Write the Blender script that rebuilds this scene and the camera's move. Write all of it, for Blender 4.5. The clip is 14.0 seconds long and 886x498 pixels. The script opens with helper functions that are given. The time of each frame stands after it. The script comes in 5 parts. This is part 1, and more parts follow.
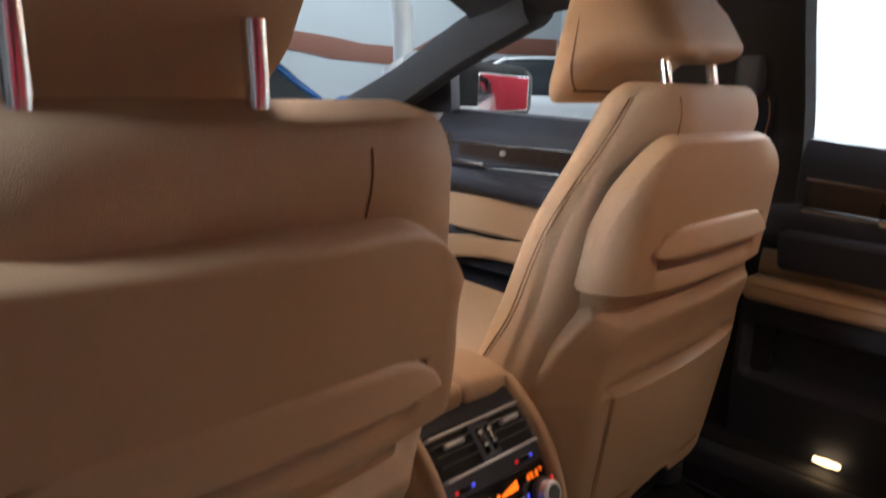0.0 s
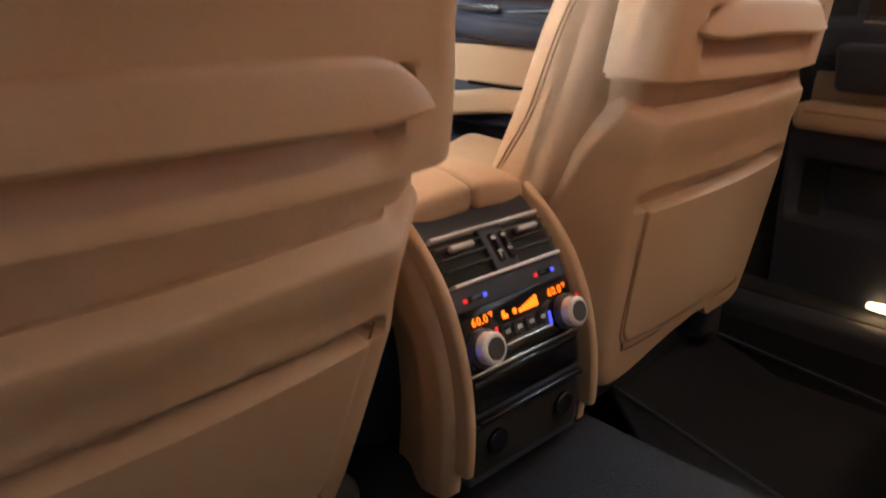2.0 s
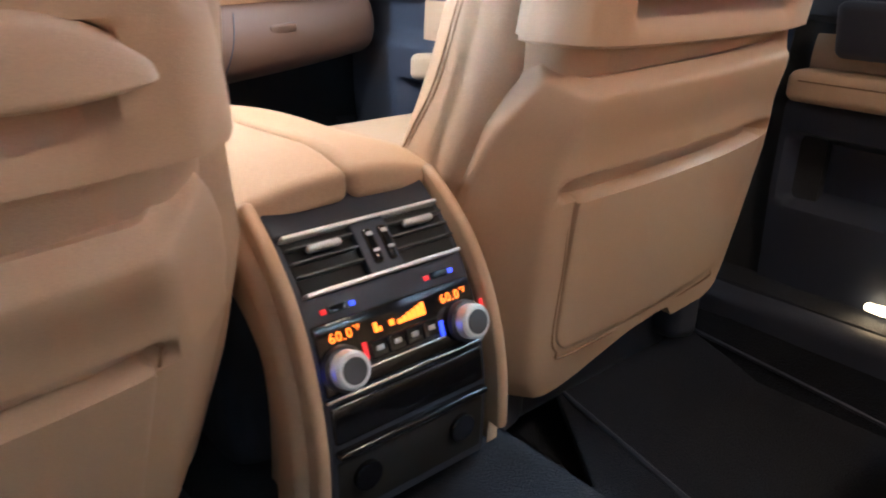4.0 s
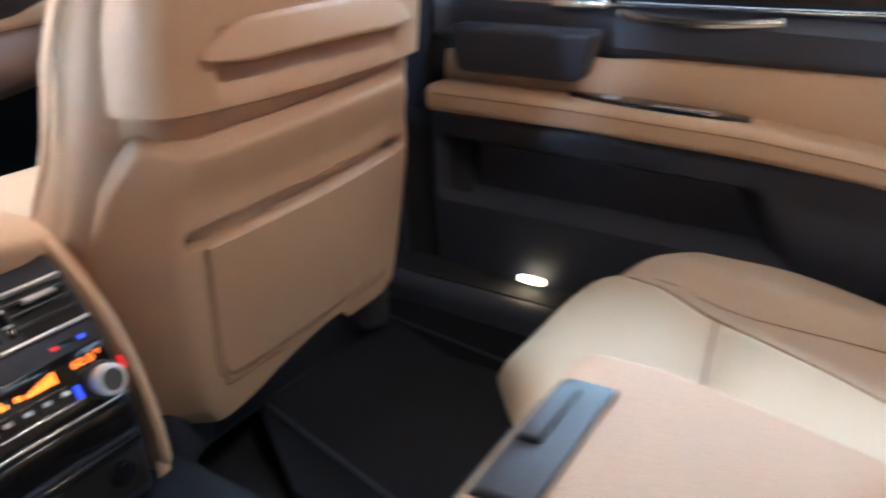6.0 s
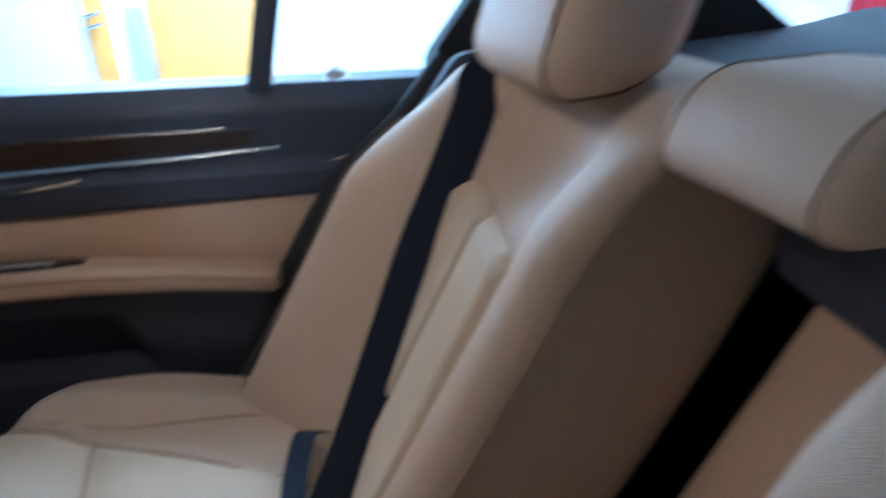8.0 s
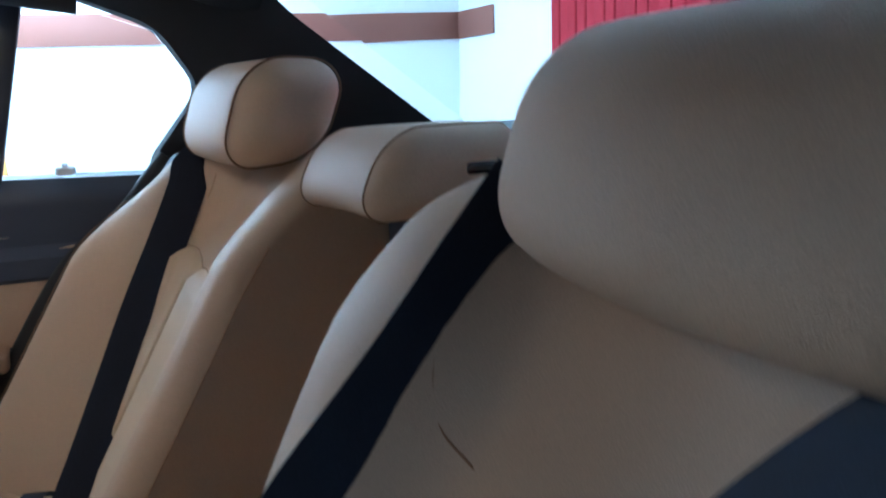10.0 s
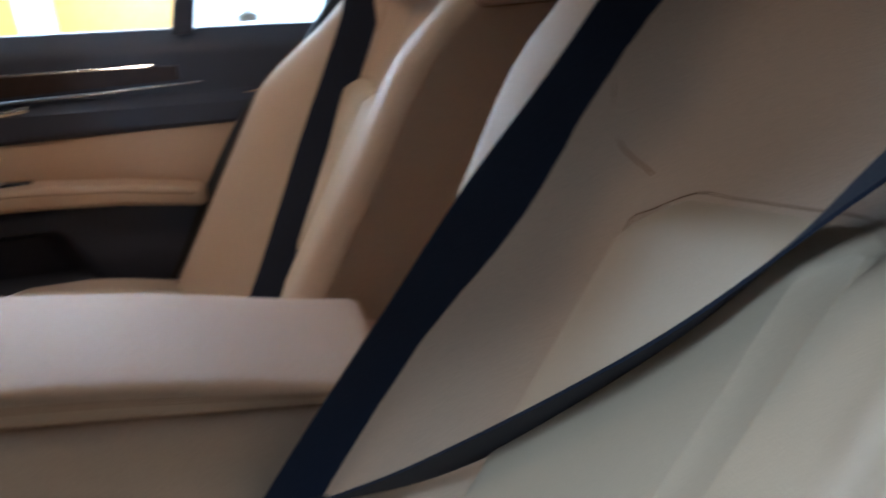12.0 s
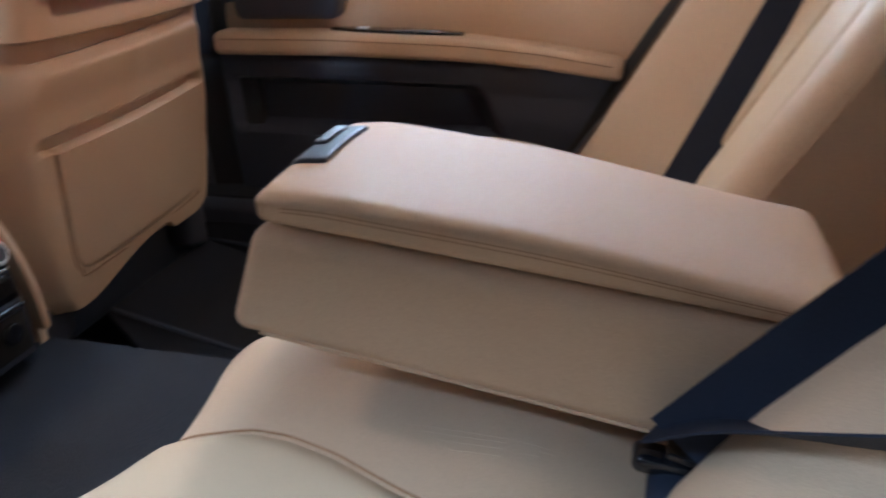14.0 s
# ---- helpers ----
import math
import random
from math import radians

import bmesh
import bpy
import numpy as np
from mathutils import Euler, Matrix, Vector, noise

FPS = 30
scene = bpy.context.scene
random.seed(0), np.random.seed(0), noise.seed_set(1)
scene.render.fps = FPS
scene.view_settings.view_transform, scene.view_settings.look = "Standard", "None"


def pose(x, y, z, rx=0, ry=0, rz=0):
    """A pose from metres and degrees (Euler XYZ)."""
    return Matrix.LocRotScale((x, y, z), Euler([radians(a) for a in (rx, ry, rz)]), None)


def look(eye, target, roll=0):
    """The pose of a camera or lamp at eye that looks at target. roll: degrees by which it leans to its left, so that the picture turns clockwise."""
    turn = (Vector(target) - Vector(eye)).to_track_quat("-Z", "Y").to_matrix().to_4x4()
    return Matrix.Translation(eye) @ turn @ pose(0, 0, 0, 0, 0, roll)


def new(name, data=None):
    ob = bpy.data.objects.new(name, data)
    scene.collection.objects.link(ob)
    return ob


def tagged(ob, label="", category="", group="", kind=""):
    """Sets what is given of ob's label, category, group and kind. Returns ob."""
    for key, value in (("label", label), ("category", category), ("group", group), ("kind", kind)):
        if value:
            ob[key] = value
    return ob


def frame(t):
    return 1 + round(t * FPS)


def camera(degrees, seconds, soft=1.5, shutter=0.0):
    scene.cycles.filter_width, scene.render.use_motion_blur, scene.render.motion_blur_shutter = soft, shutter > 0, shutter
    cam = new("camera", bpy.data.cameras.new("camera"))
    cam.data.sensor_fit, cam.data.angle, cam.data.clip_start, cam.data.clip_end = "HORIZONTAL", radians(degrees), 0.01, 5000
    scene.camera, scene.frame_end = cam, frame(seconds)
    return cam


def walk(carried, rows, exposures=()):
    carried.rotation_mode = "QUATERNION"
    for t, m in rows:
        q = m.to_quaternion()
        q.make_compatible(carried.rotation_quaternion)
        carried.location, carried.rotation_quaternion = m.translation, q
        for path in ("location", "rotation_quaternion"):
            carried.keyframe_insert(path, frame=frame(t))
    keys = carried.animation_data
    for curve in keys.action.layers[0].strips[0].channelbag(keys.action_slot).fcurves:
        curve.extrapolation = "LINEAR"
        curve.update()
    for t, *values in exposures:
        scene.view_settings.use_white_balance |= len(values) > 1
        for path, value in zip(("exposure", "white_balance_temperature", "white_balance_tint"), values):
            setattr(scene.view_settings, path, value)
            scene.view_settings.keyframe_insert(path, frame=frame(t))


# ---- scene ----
cam = camera(61.0, 14.0, 1.9, 0.8)
PATH = [
    (0, (-0.618, 0.55, 1.073), (0.79, 1.894, 0.611), 2.6),
    (0.5, (-0.628, 0.537, 1.041), (0.741, 1.892, 0.505), 2.1),
    (1, (-0.614, 0.556, 0.987), (0.745, 1.904, 0.408), 1.8),
    (1.5, (-0.584, 0.577, 0.944), (0.759, 1.916, 0.308), 2.2),
    (2, (-0.537, 0.597, 0.9), (0.796, 1.936, 0.244), 1.3),
    (2.2, (-0.509, 0.603, 0.888), (0.808, 1.95, 0.216), 0.7),
    (4.3, (-0.319, 0.579, 0.891), (0.906, 1.964, 0.13), 1.4),
    (4.5, (-0.303, 0.566, 0.902), (0.926, 1.943, 0.131), 1.4),
    (5, (-0.275, 0.526, 0.927), (1.006, 1.847, 0.143), 1.0),
    (5.5, (-0.257, 0.475, 0.952), (1.129, 1.675, 0.151), -0.7),
    (6, (-0.264, 0.412, 0.985), (1.261, 1.409, 0.16), -1.5),
    (6.5, (-0.272, 0.342, 1.011), (1.378, 1.11, 0.18), -2.6),
    (7, (-0.291, 0.272, 1.036), (1.467, 0.767, 0.221), -3.1),
    (7.5, (-0.307, 0.21, 1.075), (1.516, 0.413, 0.278), -4.3),
    (8, (-0.345, 0.183, 1.123), (1.497, -0.01, 0.368), -4.3),
    (8.3, (-0.4, 0.203, 1.156), (1.416, -0.254, 0.456), -4.5),
    (8.5, (-0.455, 0.228, 1.164), (1.338, -0.395, 0.549), -3.6),
    (8.7, (-0.487, 0.214, 1.175), (1.3, -0.49, 0.612), -3.9),
    (11, (-0.61, 0.15, 0.997), (1.169, -0.661, 0.576), -2.1),
    (11.5, (-0.61, 0.163, 0.991), (1.201, -0.469, 0.425), -4.6),
    (12, (-0.625, 0.191, 0.982), (1.224, -0.199, 0.328), -5.1),
    (12.5, (-0.636, 0.215, 0.977), (1.229, 0.099, 0.265), -5.1),
    (13, (-0.586, 0.241, 0.946), (1.265, 0.328, 0.194), -2.7),
    (13.5, (-0.57, 0.251, 0.946), (1.232, 0.567, 0.138), -3.1),
    (14, (-0.569, 0.268, 0.947), (1.172, 0.777, 0.104), -2.6),
]
# the clip's camera opens up and turns cooler on its way to the rear seats
EXPOSURES = [(0, -0.34, 7000, 16), (1.0, -0.03, 7350, 17), (2.2, 0.45, 7050, 15), (4.5, 1.05, 5150, 4), (5.0, 1.08, 4950, 3), (5.5, 0.98, 5250, 4), (6.5, 0.85, 5150, 5), (7.5, 0.3, 4400, 2), (8.5, -0.12, 4700, 2), (11, -0.16, 4900, 4), (12.5, 0.0, 5500, 10), (14, 0.52, 5500, 11)]
walk(cam, [(t, look(eye, target, roll)) for t, eye, target, roll in PATH], EXPOSURES)


# ---- world, sun, large lights ----
world = bpy.data.worlds.new("world")
scene.world = world
world.use_nodes = True
wn = world.node_tree
sky = wn.nodes.new("ShaderNodeTexSky")
sky.sky_type, sky.sun_disc = "NISHITA", False
sky.sun_elevation, sky.sun_rotation = radians(40), radians(250)
wn.links.new(sky.outputs[0], wn.nodes["Background"].inputs[0])
wn.nodes["Background"].inputs[1].default_value = 0.05


def area_lamp(name, eye, target, size, watts, colour=(1, 1, 1), size_y=None, spread=180):
    d = bpy.data.lights.new(name, "AREA")
    d.energy, d.size, d.color, d.spread = watts, size, colour, radians(spread)
    if size_y:
        d.shape, d.size_y = "RECTANGLE", size_y
    ob = new(name, d)
    ob.matrix_world = look(eye, target)
    return tagged(ob, "unseen area lamp added to light the car and showroom", "ceiling light", kind="structure")


COOL = (0.72, 0.88, 1.0)
# unseen area lamps, added and aimed to brighten seats and walls
area_lamp("added_lamp", (-2.1, 3.2, 2.35), (-0.4, 0.1, 0.8), 0.5, 12, COOL)
# narrow lamp added for the passenger seat's inner side
area_lamp("added_lamp", (-4.5, 2.6, 1.75), (0.15, 1.42, 1.05), 0.6, 3.0, COOL, 0.6, 18)
area_lamp("added_lamp", (-2.05, 1.45, 3.0), (-0.4, 0.25, 0.7), 0.6, 70, COOL)
area_lamp("added_lamp", (3.7, 0.6, 4.4), (0.4, 0.4, 0.7), 1.4, 75, COOL, 1.4)
# added to wash the wall outside the window white
area_lamp("added_lamp", (4.7, 0.8, 3.3), (5.6, 0.8, 2.5), 0.9, 700, COOL, 5.0)
area_lamp("added_lamp", (4.9, 1.7, 2.1), (-0.2, 0.0, 0.9), 1.0, 90, COOL, 1.0)
area_lamp("added_lamp", (4.0, 8.0, 4.6), (6.5, 10.5, 1.0), 1.8, 420, COOL, 1.2)
area_lamp("added_lamp", (0.2, -1.2, 4.3), (0.2, -2.9, 1.2), 7.0, 110, COOL, 0.4, 80)

# ---- materials ----


def material(name, colour, rough=0.5, metal=0.0, grain=0.0, scale=300.0, depth=0.0, spot=0.0, spot_scale=6.0, kind="noise", coat=0.0):
    """Base colour with large soft blotches, fine grain in the colour and a fine bump, sized in metres."""
    m = bpy.data.materials.new(name)
    m.use_nodes = True
    t = m.node_tree
    b = t.nodes["Principled BSDF"]
    b.inputs["Roughness"].default_value, b.inputs["Metallic"].default_value = rough, metal
    b.inputs["Coat Weight"].default_value = coat
    b.inputs["Coat Roughness"].default_value = 0.05
    co = t.nodes.new("ShaderNodeTexCoord")
    if kind == "noise":
        fine = t.nodes.new("ShaderNodeTexNoise")
        fine.inputs["Detail"].default_value = 3
    else:
        fine = t.nodes.new("ShaderNodeTexVoronoi")
        fine.feature = "DISTANCE_TO_EDGE"
    fine.inputs["Scale"].default_value = scale
    t.links.new(co.outputs["Object"], fine.inputs["Vector"])
    fac = fine.outputs[0]
    big = t.nodes.new("ShaderNodeTexNoise")
    big.inputs["Scale"].default_value, big.inputs["Detail"].default_value = spot_scale, 4
    t.links.new(co.outputs["Object"], big.inputs["Vector"])
    mix = t.nodes.new("ShaderNodeMix")
    mix.data_type = "RGBA"
    c = Vector(colour)
    mix.inputs[6].default_value = (*(c * (1 - spot)), 1)
    mix.inputs[7].default_value = (*(c * (1 + spot)), 1)
    t.links.new(big.outputs[0], mix.inputs[0])
    mix2 = t.nodes.new("ShaderNodeMix")
    mix2.data_type, mix2.blend_type = "RGBA", "MULTIPLY"
    mix2.inputs[0].default_value = grain
    ramp = t.nodes.new("ShaderNodeMapRange")
    ramp.inputs[1].default_value, ramp.inputs[2].default_value = (0.0, 0.25) if kind != "noise" else (0.35, 0.65)
    ramp.inputs[3].default_value, ramp.inputs[4].default_value = 0.5, 1.0
    t.links.new(fac, ramp.inputs[0])
    t.links.new(mix.outputs[2], mix2.inputs[6])
    t.links.new(ramp.outputs[0], mix2.inputs[7])
    t.links.new(mix2.outputs[2], b.inputs["Base Color"])
    rr = t.nodes.new("ShaderNodeMapRange")
    rr.inputs[3].default_value, rr.inputs[4].default_value = max(0.02, rough - 0.07), min(1, rough + 0.07)
    t.links.new(big.outputs[0], rr.inputs[0])
    t.links.new(rr.outputs[0], b.inputs["Roughness"])
    if depth:
        bump = t.nodes.new("ShaderNodeBump")
        bump.inputs["Strength"].default_value = 0.6
        bump.inputs["Distance"].default_value = depth
        t.links.new(ramp.outputs[0], bump.inputs["Height"])
        t.links.new(bump.outputs[0], b.inputs["Normal"])
    return m


def glow(name, colour, strength):
    m = bpy.data.materials.new(name)
    m.use_nodes = True
    b = m.node_tree.nodes["Principled BSDF"]
    b.inputs["Base Color"].default_value = (0.02, 0.02, 0.02, 1)
    b.inputs["Emission Color"].default_value = (*colour, 1)
    b.inputs["Emission Strength"].default_value = strength
    return m


TAN = (0.565, 0.375, 0.236)
leather = material("tan_leather", TAN, 0.56, grain=0.3, scale=620, depth=0.0006, spot=0.05, spot_scale=9, kind="voronoi")
seat_leather = material("beige_seat_leather", (0.56, 0.412, 0.288), 0.56, grain=0.3, scale=620, depth=0.0006, spot=0.05, spot_scale=9, kind="voronoi")
leather_soft = material("cream_perforated_leather", (0.59, 0.46, 0.318), 0.58, grain=0.16, scale=900, depth=0.0003, spot=0.05, spot_scale=9, kind="voronoi")
# the pale panels are finely ribbed from side to side
lt = leather_soft.node_tree
rib_co = lt.nodes.new("ShaderNodeTexCoord")
rib_dot = lt.nodes.new("ShaderNodeVectorMath")
rib_dot.operation = "DOT_PRODUCT"
rib_dot.inputs[1].default_value = (0.0, 2100.0, -2100.0)
rib_sin = lt.nodes.new("ShaderNodeMath")
rib_sin.operation = "SINE"
rib_bump = lt.nodes.new("ShaderNodeBump")
rib_bump.inputs["Strength"].default_value, rib_bump.inputs["Distance"].default_value = 0.22, 0.0003
lt.links.new(rib_co.outputs["Object"], rib_dot.inputs[0])
lt.links.new(rib_dot.outputs["Value"], rib_sin.inputs[0])
lt.links.new(rib_sin.outputs[0], rib_bump.inputs["Height"])
lt.links.new(lt.nodes["Bump"].outputs[0], rib_bump.inputs["Normal"])
lt.links.new(rib_bump.outputs[0], lt.nodes["Principled BSDF"].inputs["Normal"])
tan_plastic = material("tan_soft_plastic", (0.565, 0.365, 0.224), 0.52, grain=0.2, scale=1100, depth=0.0003, spot=0.04, spot_scale=5)
thread = material("tan_thread", (0.22, 0.13, 0.07), 0.8, grain=0.4, scale=900, spot=0.1)
pale_thread = material("pale_thread", (0.5, 0.34, 0.22), 0.8, grain=0.4, scale=900, spot=0.1)
seam_thread = material("brown_seam", (0.3, 0.17, 0.09), 0.8, grain=0.3, scale=900, spot=0.1)
slat_grey = material("dark_grey_plastic", (0.07, 0.072, 0.078), 0.4, grain=0.1, scale=900, spot=0.05)
black_soft = material("black_soft_plastic", (0.042, 0.047, 0.068), 0.5, grain=0.25, scale=900, depth=0.0003, spot=0.12, spot_scale=7)
black_gloss = material("black_gloss_plastic", (0.008, 0.008, 0.01), 0.14, spot=0.1, spot_scale=8, coat=0.4)
black_cloth = material("black_belt_webbing", (0.018, 0.024, 0.043), 0.75, grain=0.5, scale=900, depth=0.0003, spot=0.1, spot_scale=20)
black_cloth.node_tree.nodes["Principled BSDF"].inputs["Specular IOR Level"].default_value = 0.2
carpet = material("black_carpet", (0.008, 0.0105, 0.02), 0.95, grain=0.7, scale=420, depth=0.003, spot=0.3, spot_scale=10)
carpet.node_tree.nodes["Principled BSDF"].inputs["Sheen Weight"].default_value = 0.04
carpet.node_tree.nodes["Principled BSDF"].inputs["Sheen Roughness"].default_value = 0.5
headlining = material("dark_headlining", (0.028, 0.029, 0.034), 0.9, grain=0.3, scale=800, depth=0.0004, spot=0.08)
shelf_cloth = material("grey_shelf_cloth", (0.1, 0.105, 0.115), 0.8, grain=0.35, scale=700, depth=0.0006, spot=0.1)
chrome = material("satin_chrome", (0.8, 0.8, 0.8), 0.22, 1.0, spot=0.03)
# paler, half-metal chrome: the bright reflection is put into its colour
lit_chrome = material("chrome_with_gleam", (0.85, 0.85, 0.86), 0.35, 0.5, spot=0.03)
silver = material("silver_paint", (0.62, 0.62, 0.63), 0.38, 0.6, spot=0.05)
rubber = material("black_rubber", (0.012, 0.012, 0.012), 0.7, spot=0.1)
wood = material("dark_walnut_veneer", (0.035, 0.02, 0.014), 0.3, grain=0.6, scale=60, spot=0.45, spot_scale=24, coat=0.25)
body_paint = material("white_car_paint", (0.78, 0.78, 0.77), 0.25, coat=1.0, spot=0.02)
led_amber = glow("amber_display", (1.0, 0.16, 0.01), 2.2)
led_red = glow("red_mark", (1.0, 0.02, 0.02), 0.7)
led_blue = glow("blue_mark", (0.05, 0.08, 1.0), 1.2)
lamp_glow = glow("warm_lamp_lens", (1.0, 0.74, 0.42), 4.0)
glass = bpy.data.materials.new("window_glass")
glass.use_nodes = True
gb = glass.node_tree.nodes["Principled BSDF"]
gb.inputs["Base Color"].default_value = (0.93, 0.97, 0.96, 1)
gb.inputs["Roughness"].default_value, gb.inputs["Transmission Weight"].default_value, gb.inputs["IOR"].default_value = 0.0, 1.0, 1.01

# ---- building helpers ----
ORIGIN = {}


def thing(name, at, label, category, group="", kind=""):
    ob = new(name)
    ob.location = at
    ob.empty_display_size = 0.05
    ORIGIN[ob.name] = Vector(at)
    return tagged(ob, label, category, group, kind)


def part(name, bm, mat, parent=None, label="", sharp=40.0, category="", kind=""):
    """Links a bmesh, built in world metres, as one mesh under a thing or a part."""
    me = bpy.data.meshes.new(name)
    o = ORIGIN[parent.name] if parent else Vector((0, 0, 0))
    bmesh.ops.translate(bm, verts=bm.verts, vec=-o)
    done = bm.faces.layers.int.get("turned_outwards")
    if done:
        bm.faces.layers.int.remove(done)
    else:
        bmesh.ops.recalc_face_normals(bm, faces=bm.faces)
    bm.to_mesh(me)
    bm.free()
    me.materials.append(mat)
    me.shade_smooth()
    me.set_sharp_from_angle(angle=radians(sharp))
    ob = new(name, me)
    ob.parent = parent
    ORIGIN[ob.name] = o
    if label or category or kind:
        tagged(ob, label, category, "", kind)
    return ob


def steps(h, r, k, m):
    """Coordinates along one edge of a rounded box: finer in the rounded corners."""
    inner = h - r
    rim = [inner + r * math.tan(radians(45 * i / k)) for i in range(1, k + 1)]
    mid = [inner * (2 * i / m - 1) for i in range(m + 1)] if inner > 1e-6 else [0.0]
    return [-v for v in reversed(rim)] + mid + rim


def rbox(at, size, r, shape=None, k=3, m=2, turn=None):
    """A rounded box, centred at a place; shape(v) bends its points, in its own coordinates, before it is turned and moved."""
    bm = bmesh.new()
    h = [s / 2 for s in size]
    r = min(r, *h)
    m = (m, m, m) if isinstance(m, int) else m
    ax = [steps(h[i], r, k, m[i]) for i in range(3)]
    made = {}

    def vert(p):
        q = Vector([max(-(h[i] - r), min(h[i] - r, p[i])) for i in range(3)])
        d = Vector(p) - q
        if d.length > 1e-9:
            q = q + d.normalized() * r
        key = tuple(round(c, 6) for c in q)
        if key not in made:
            v = shape(q.copy()) if shape else q
            made[key] = bm.verts.new(v)
        return made[key]

    for a in range(3):
        b, c = (a + 1) % 3, (a + 2) % 3
        for sign in (-1, 1):
            for i in range(len(ax[b]) - 1):
                for j in range(len(ax[c]) - 1):
                    quad = []
                    for u, w in ((i, j), (i + 1, j), (i + 1, j + 1), (i, j + 1)):
                        p = [0, 0, 0]
                        p[a], p[b], p[c] = sign * h[a], ax[b][u], ax[c][w]
                        v = vert(p)
                        if v not in quad:
                            quad.append(v)
                    if sign < 0:
                        quad.reverse()
                    if len(quad) > 2:
                        try:
                            bm.faces.new(quad)
                        except ValueError:
                            pass
    if bm.calc_volume(signed=True) < 0:
        bmesh.ops.reverse_faces(bm, faces=bm.faces)
    bm.faces.layers.int.new("turned_outwards")
    if turn:
        bmesh.ops.transform(bm, matrix=turn, verts=bm.verts)
    bmesh.ops.translate(bm, verts=bm.verts, vec=Vector(at))
    return bm


def sheet(nu, nv, f, thick=None):
    """A sheet of nu by nv quads, f(u, v) with u, v from 0 to 1; thick: a vector or function by which a second face lies behind it."""
    bm = bmesh.new()
    grid = [[bm.verts.new(f(i / nu, j / nv)) for j in range(nv + 1)] for i in range(nu + 1)]
    for i in range(nu):
        for j in range(nv):
            bm.faces.new((grid[i][j], grid[i + 1][j], grid[i + 1][j + 1], grid[i][j + 1]))
    if thick is not None:
        t = Vector(thick)
        back = [[bm.verts.new(grid[i][j].co + t) for j in range(nv + 1)] for i in range(nu + 1)]
        for i in range(nu):
            for j in range(nv):
                bm.faces.new((back[i][j + 1], back[i + 1][j + 1], back[i + 1][j], back[i][j]))
        for i in range(nu):
            bm.faces.new((grid[i][0], back[i][0], back[i + 1][0], grid[i + 1][0]))
            bm.faces.new((grid[i][nv], grid[i + 1][nv], back[i + 1][nv], back[i][nv]))
        for j in range(nv):
            bm.faces.new((grid[0][j], grid[0][j + 1], back[0][j + 1], back[0][j]))
            bm.faces.new((grid[nu][j], back[nu][j], back[nu][j + 1], grid[nu][j + 1]))
    return bm


def smooth_line(points, n):
    """A Catmull-Rom curve through the points, n steps a span."""
    p = [Vector(q) for q in points]
    p = [2 * p[0] - p[1]] + p + [2 * p[-1] - p[-2]]
    out = []
    for i in range(1, len(p) - 2):
        for s in range(n):
            t = s / n
            a, b, c, d = p[i - 1 : i + 3]
            out.append(0.5 * (2 * b + (c - a) * t + (2 * a - 5 * b + 4 * c - d) * t * t + (3 * b - a - 3 * c + d) * t**3))
    out.append(p[-2])
    return out


def tube(points, r, sides=10, n=6, flat=1.0):
    """A round rod along a smooth line; r: one radius or one for each end."""
    line = smooth_line(points, n) if n > 1 else [Vector(q) for q in points]
    bm = bmesh.new()
    rings = []
    side = None
    for i, p in enumerate(line):
        d = (line[min(i + 1, len(line) - 1)] - line[max(i - 1, 0)]).normalized()
        if side is None:
            side = d.orthogonal().normalized()
        side = (side - d * side.dot(d)).normalized()
        up = d.cross(side)
        f = i / (len(line) - 1)
        rr = r if not isinstance(r, tuple) else r[0] + (r[1] - r[0]) * f
        rings.append([bm.verts.new(p + rr * (math.cos(2 * math.pi * a / sides) * side + flat * math.sin(2 * math.pi * a / sides) * up)) for a in range(sides)])
    for a, b in zip(rings, rings[1:]):
        for i in range(sides):
            bm.faces.new((a[i], a[(i + 1) % sides], b[(i + 1) % sides], b[i]))
    bm.faces.new(list(reversed(rings[0])))
    bm.faces.new(rings[-1])
    return bm


def ribbon(points, sides, width, thick=0.0016, n=10):
    """A flat webbing along a smooth line; sides: at each point the way across its width."""
    line, across = smooth_line(points, n), smooth_line(sides, n)
    count = len(line) - 1

    def place(u, v):
        i = round(u * count)
        return line[i] + across[i].normalized() * width * (v - 0.5)

    d = (line[-1] - line[0]).normalized()
    return sheet(count, 4, place, d.cross(across[count // 2].normalized()).normalized() * thick)


def disc(at, way, r, h, sides=24, top=None):
    """A round knob: a stepped, bevelled drum along a way."""
    bm = bmesh.new()
    z = Vector(way).normalized()
    x = z.orthogonal().normalized()
    y = z.cross(x)
    b = min(h, r) * 0.18
    prof = [(r, 0), (r, h - b), (r - b, h), (top or 0.0, h)] if top else [(r, 0), (r, h - b), (r - b, h)]
    rings = [[bm.verts.new(Vector(at) + z * hh + rr * (math.cos(2 * math.pi * a / sides) * x + math.sin(2 * math.pi * a / sides) * y)) for a in range(sides)] for rr, hh in prof]
    for a, c in zip(rings, rings[1:]):
        for i in range(sides):
            bm.faces.new((a[i], a[(i + 1) % sides], c[(i + 1) % sides], c[i]))
    bm.faces.new(list(reversed(rings[0])))
    bm.faces.new(rings[-1])
    return bm


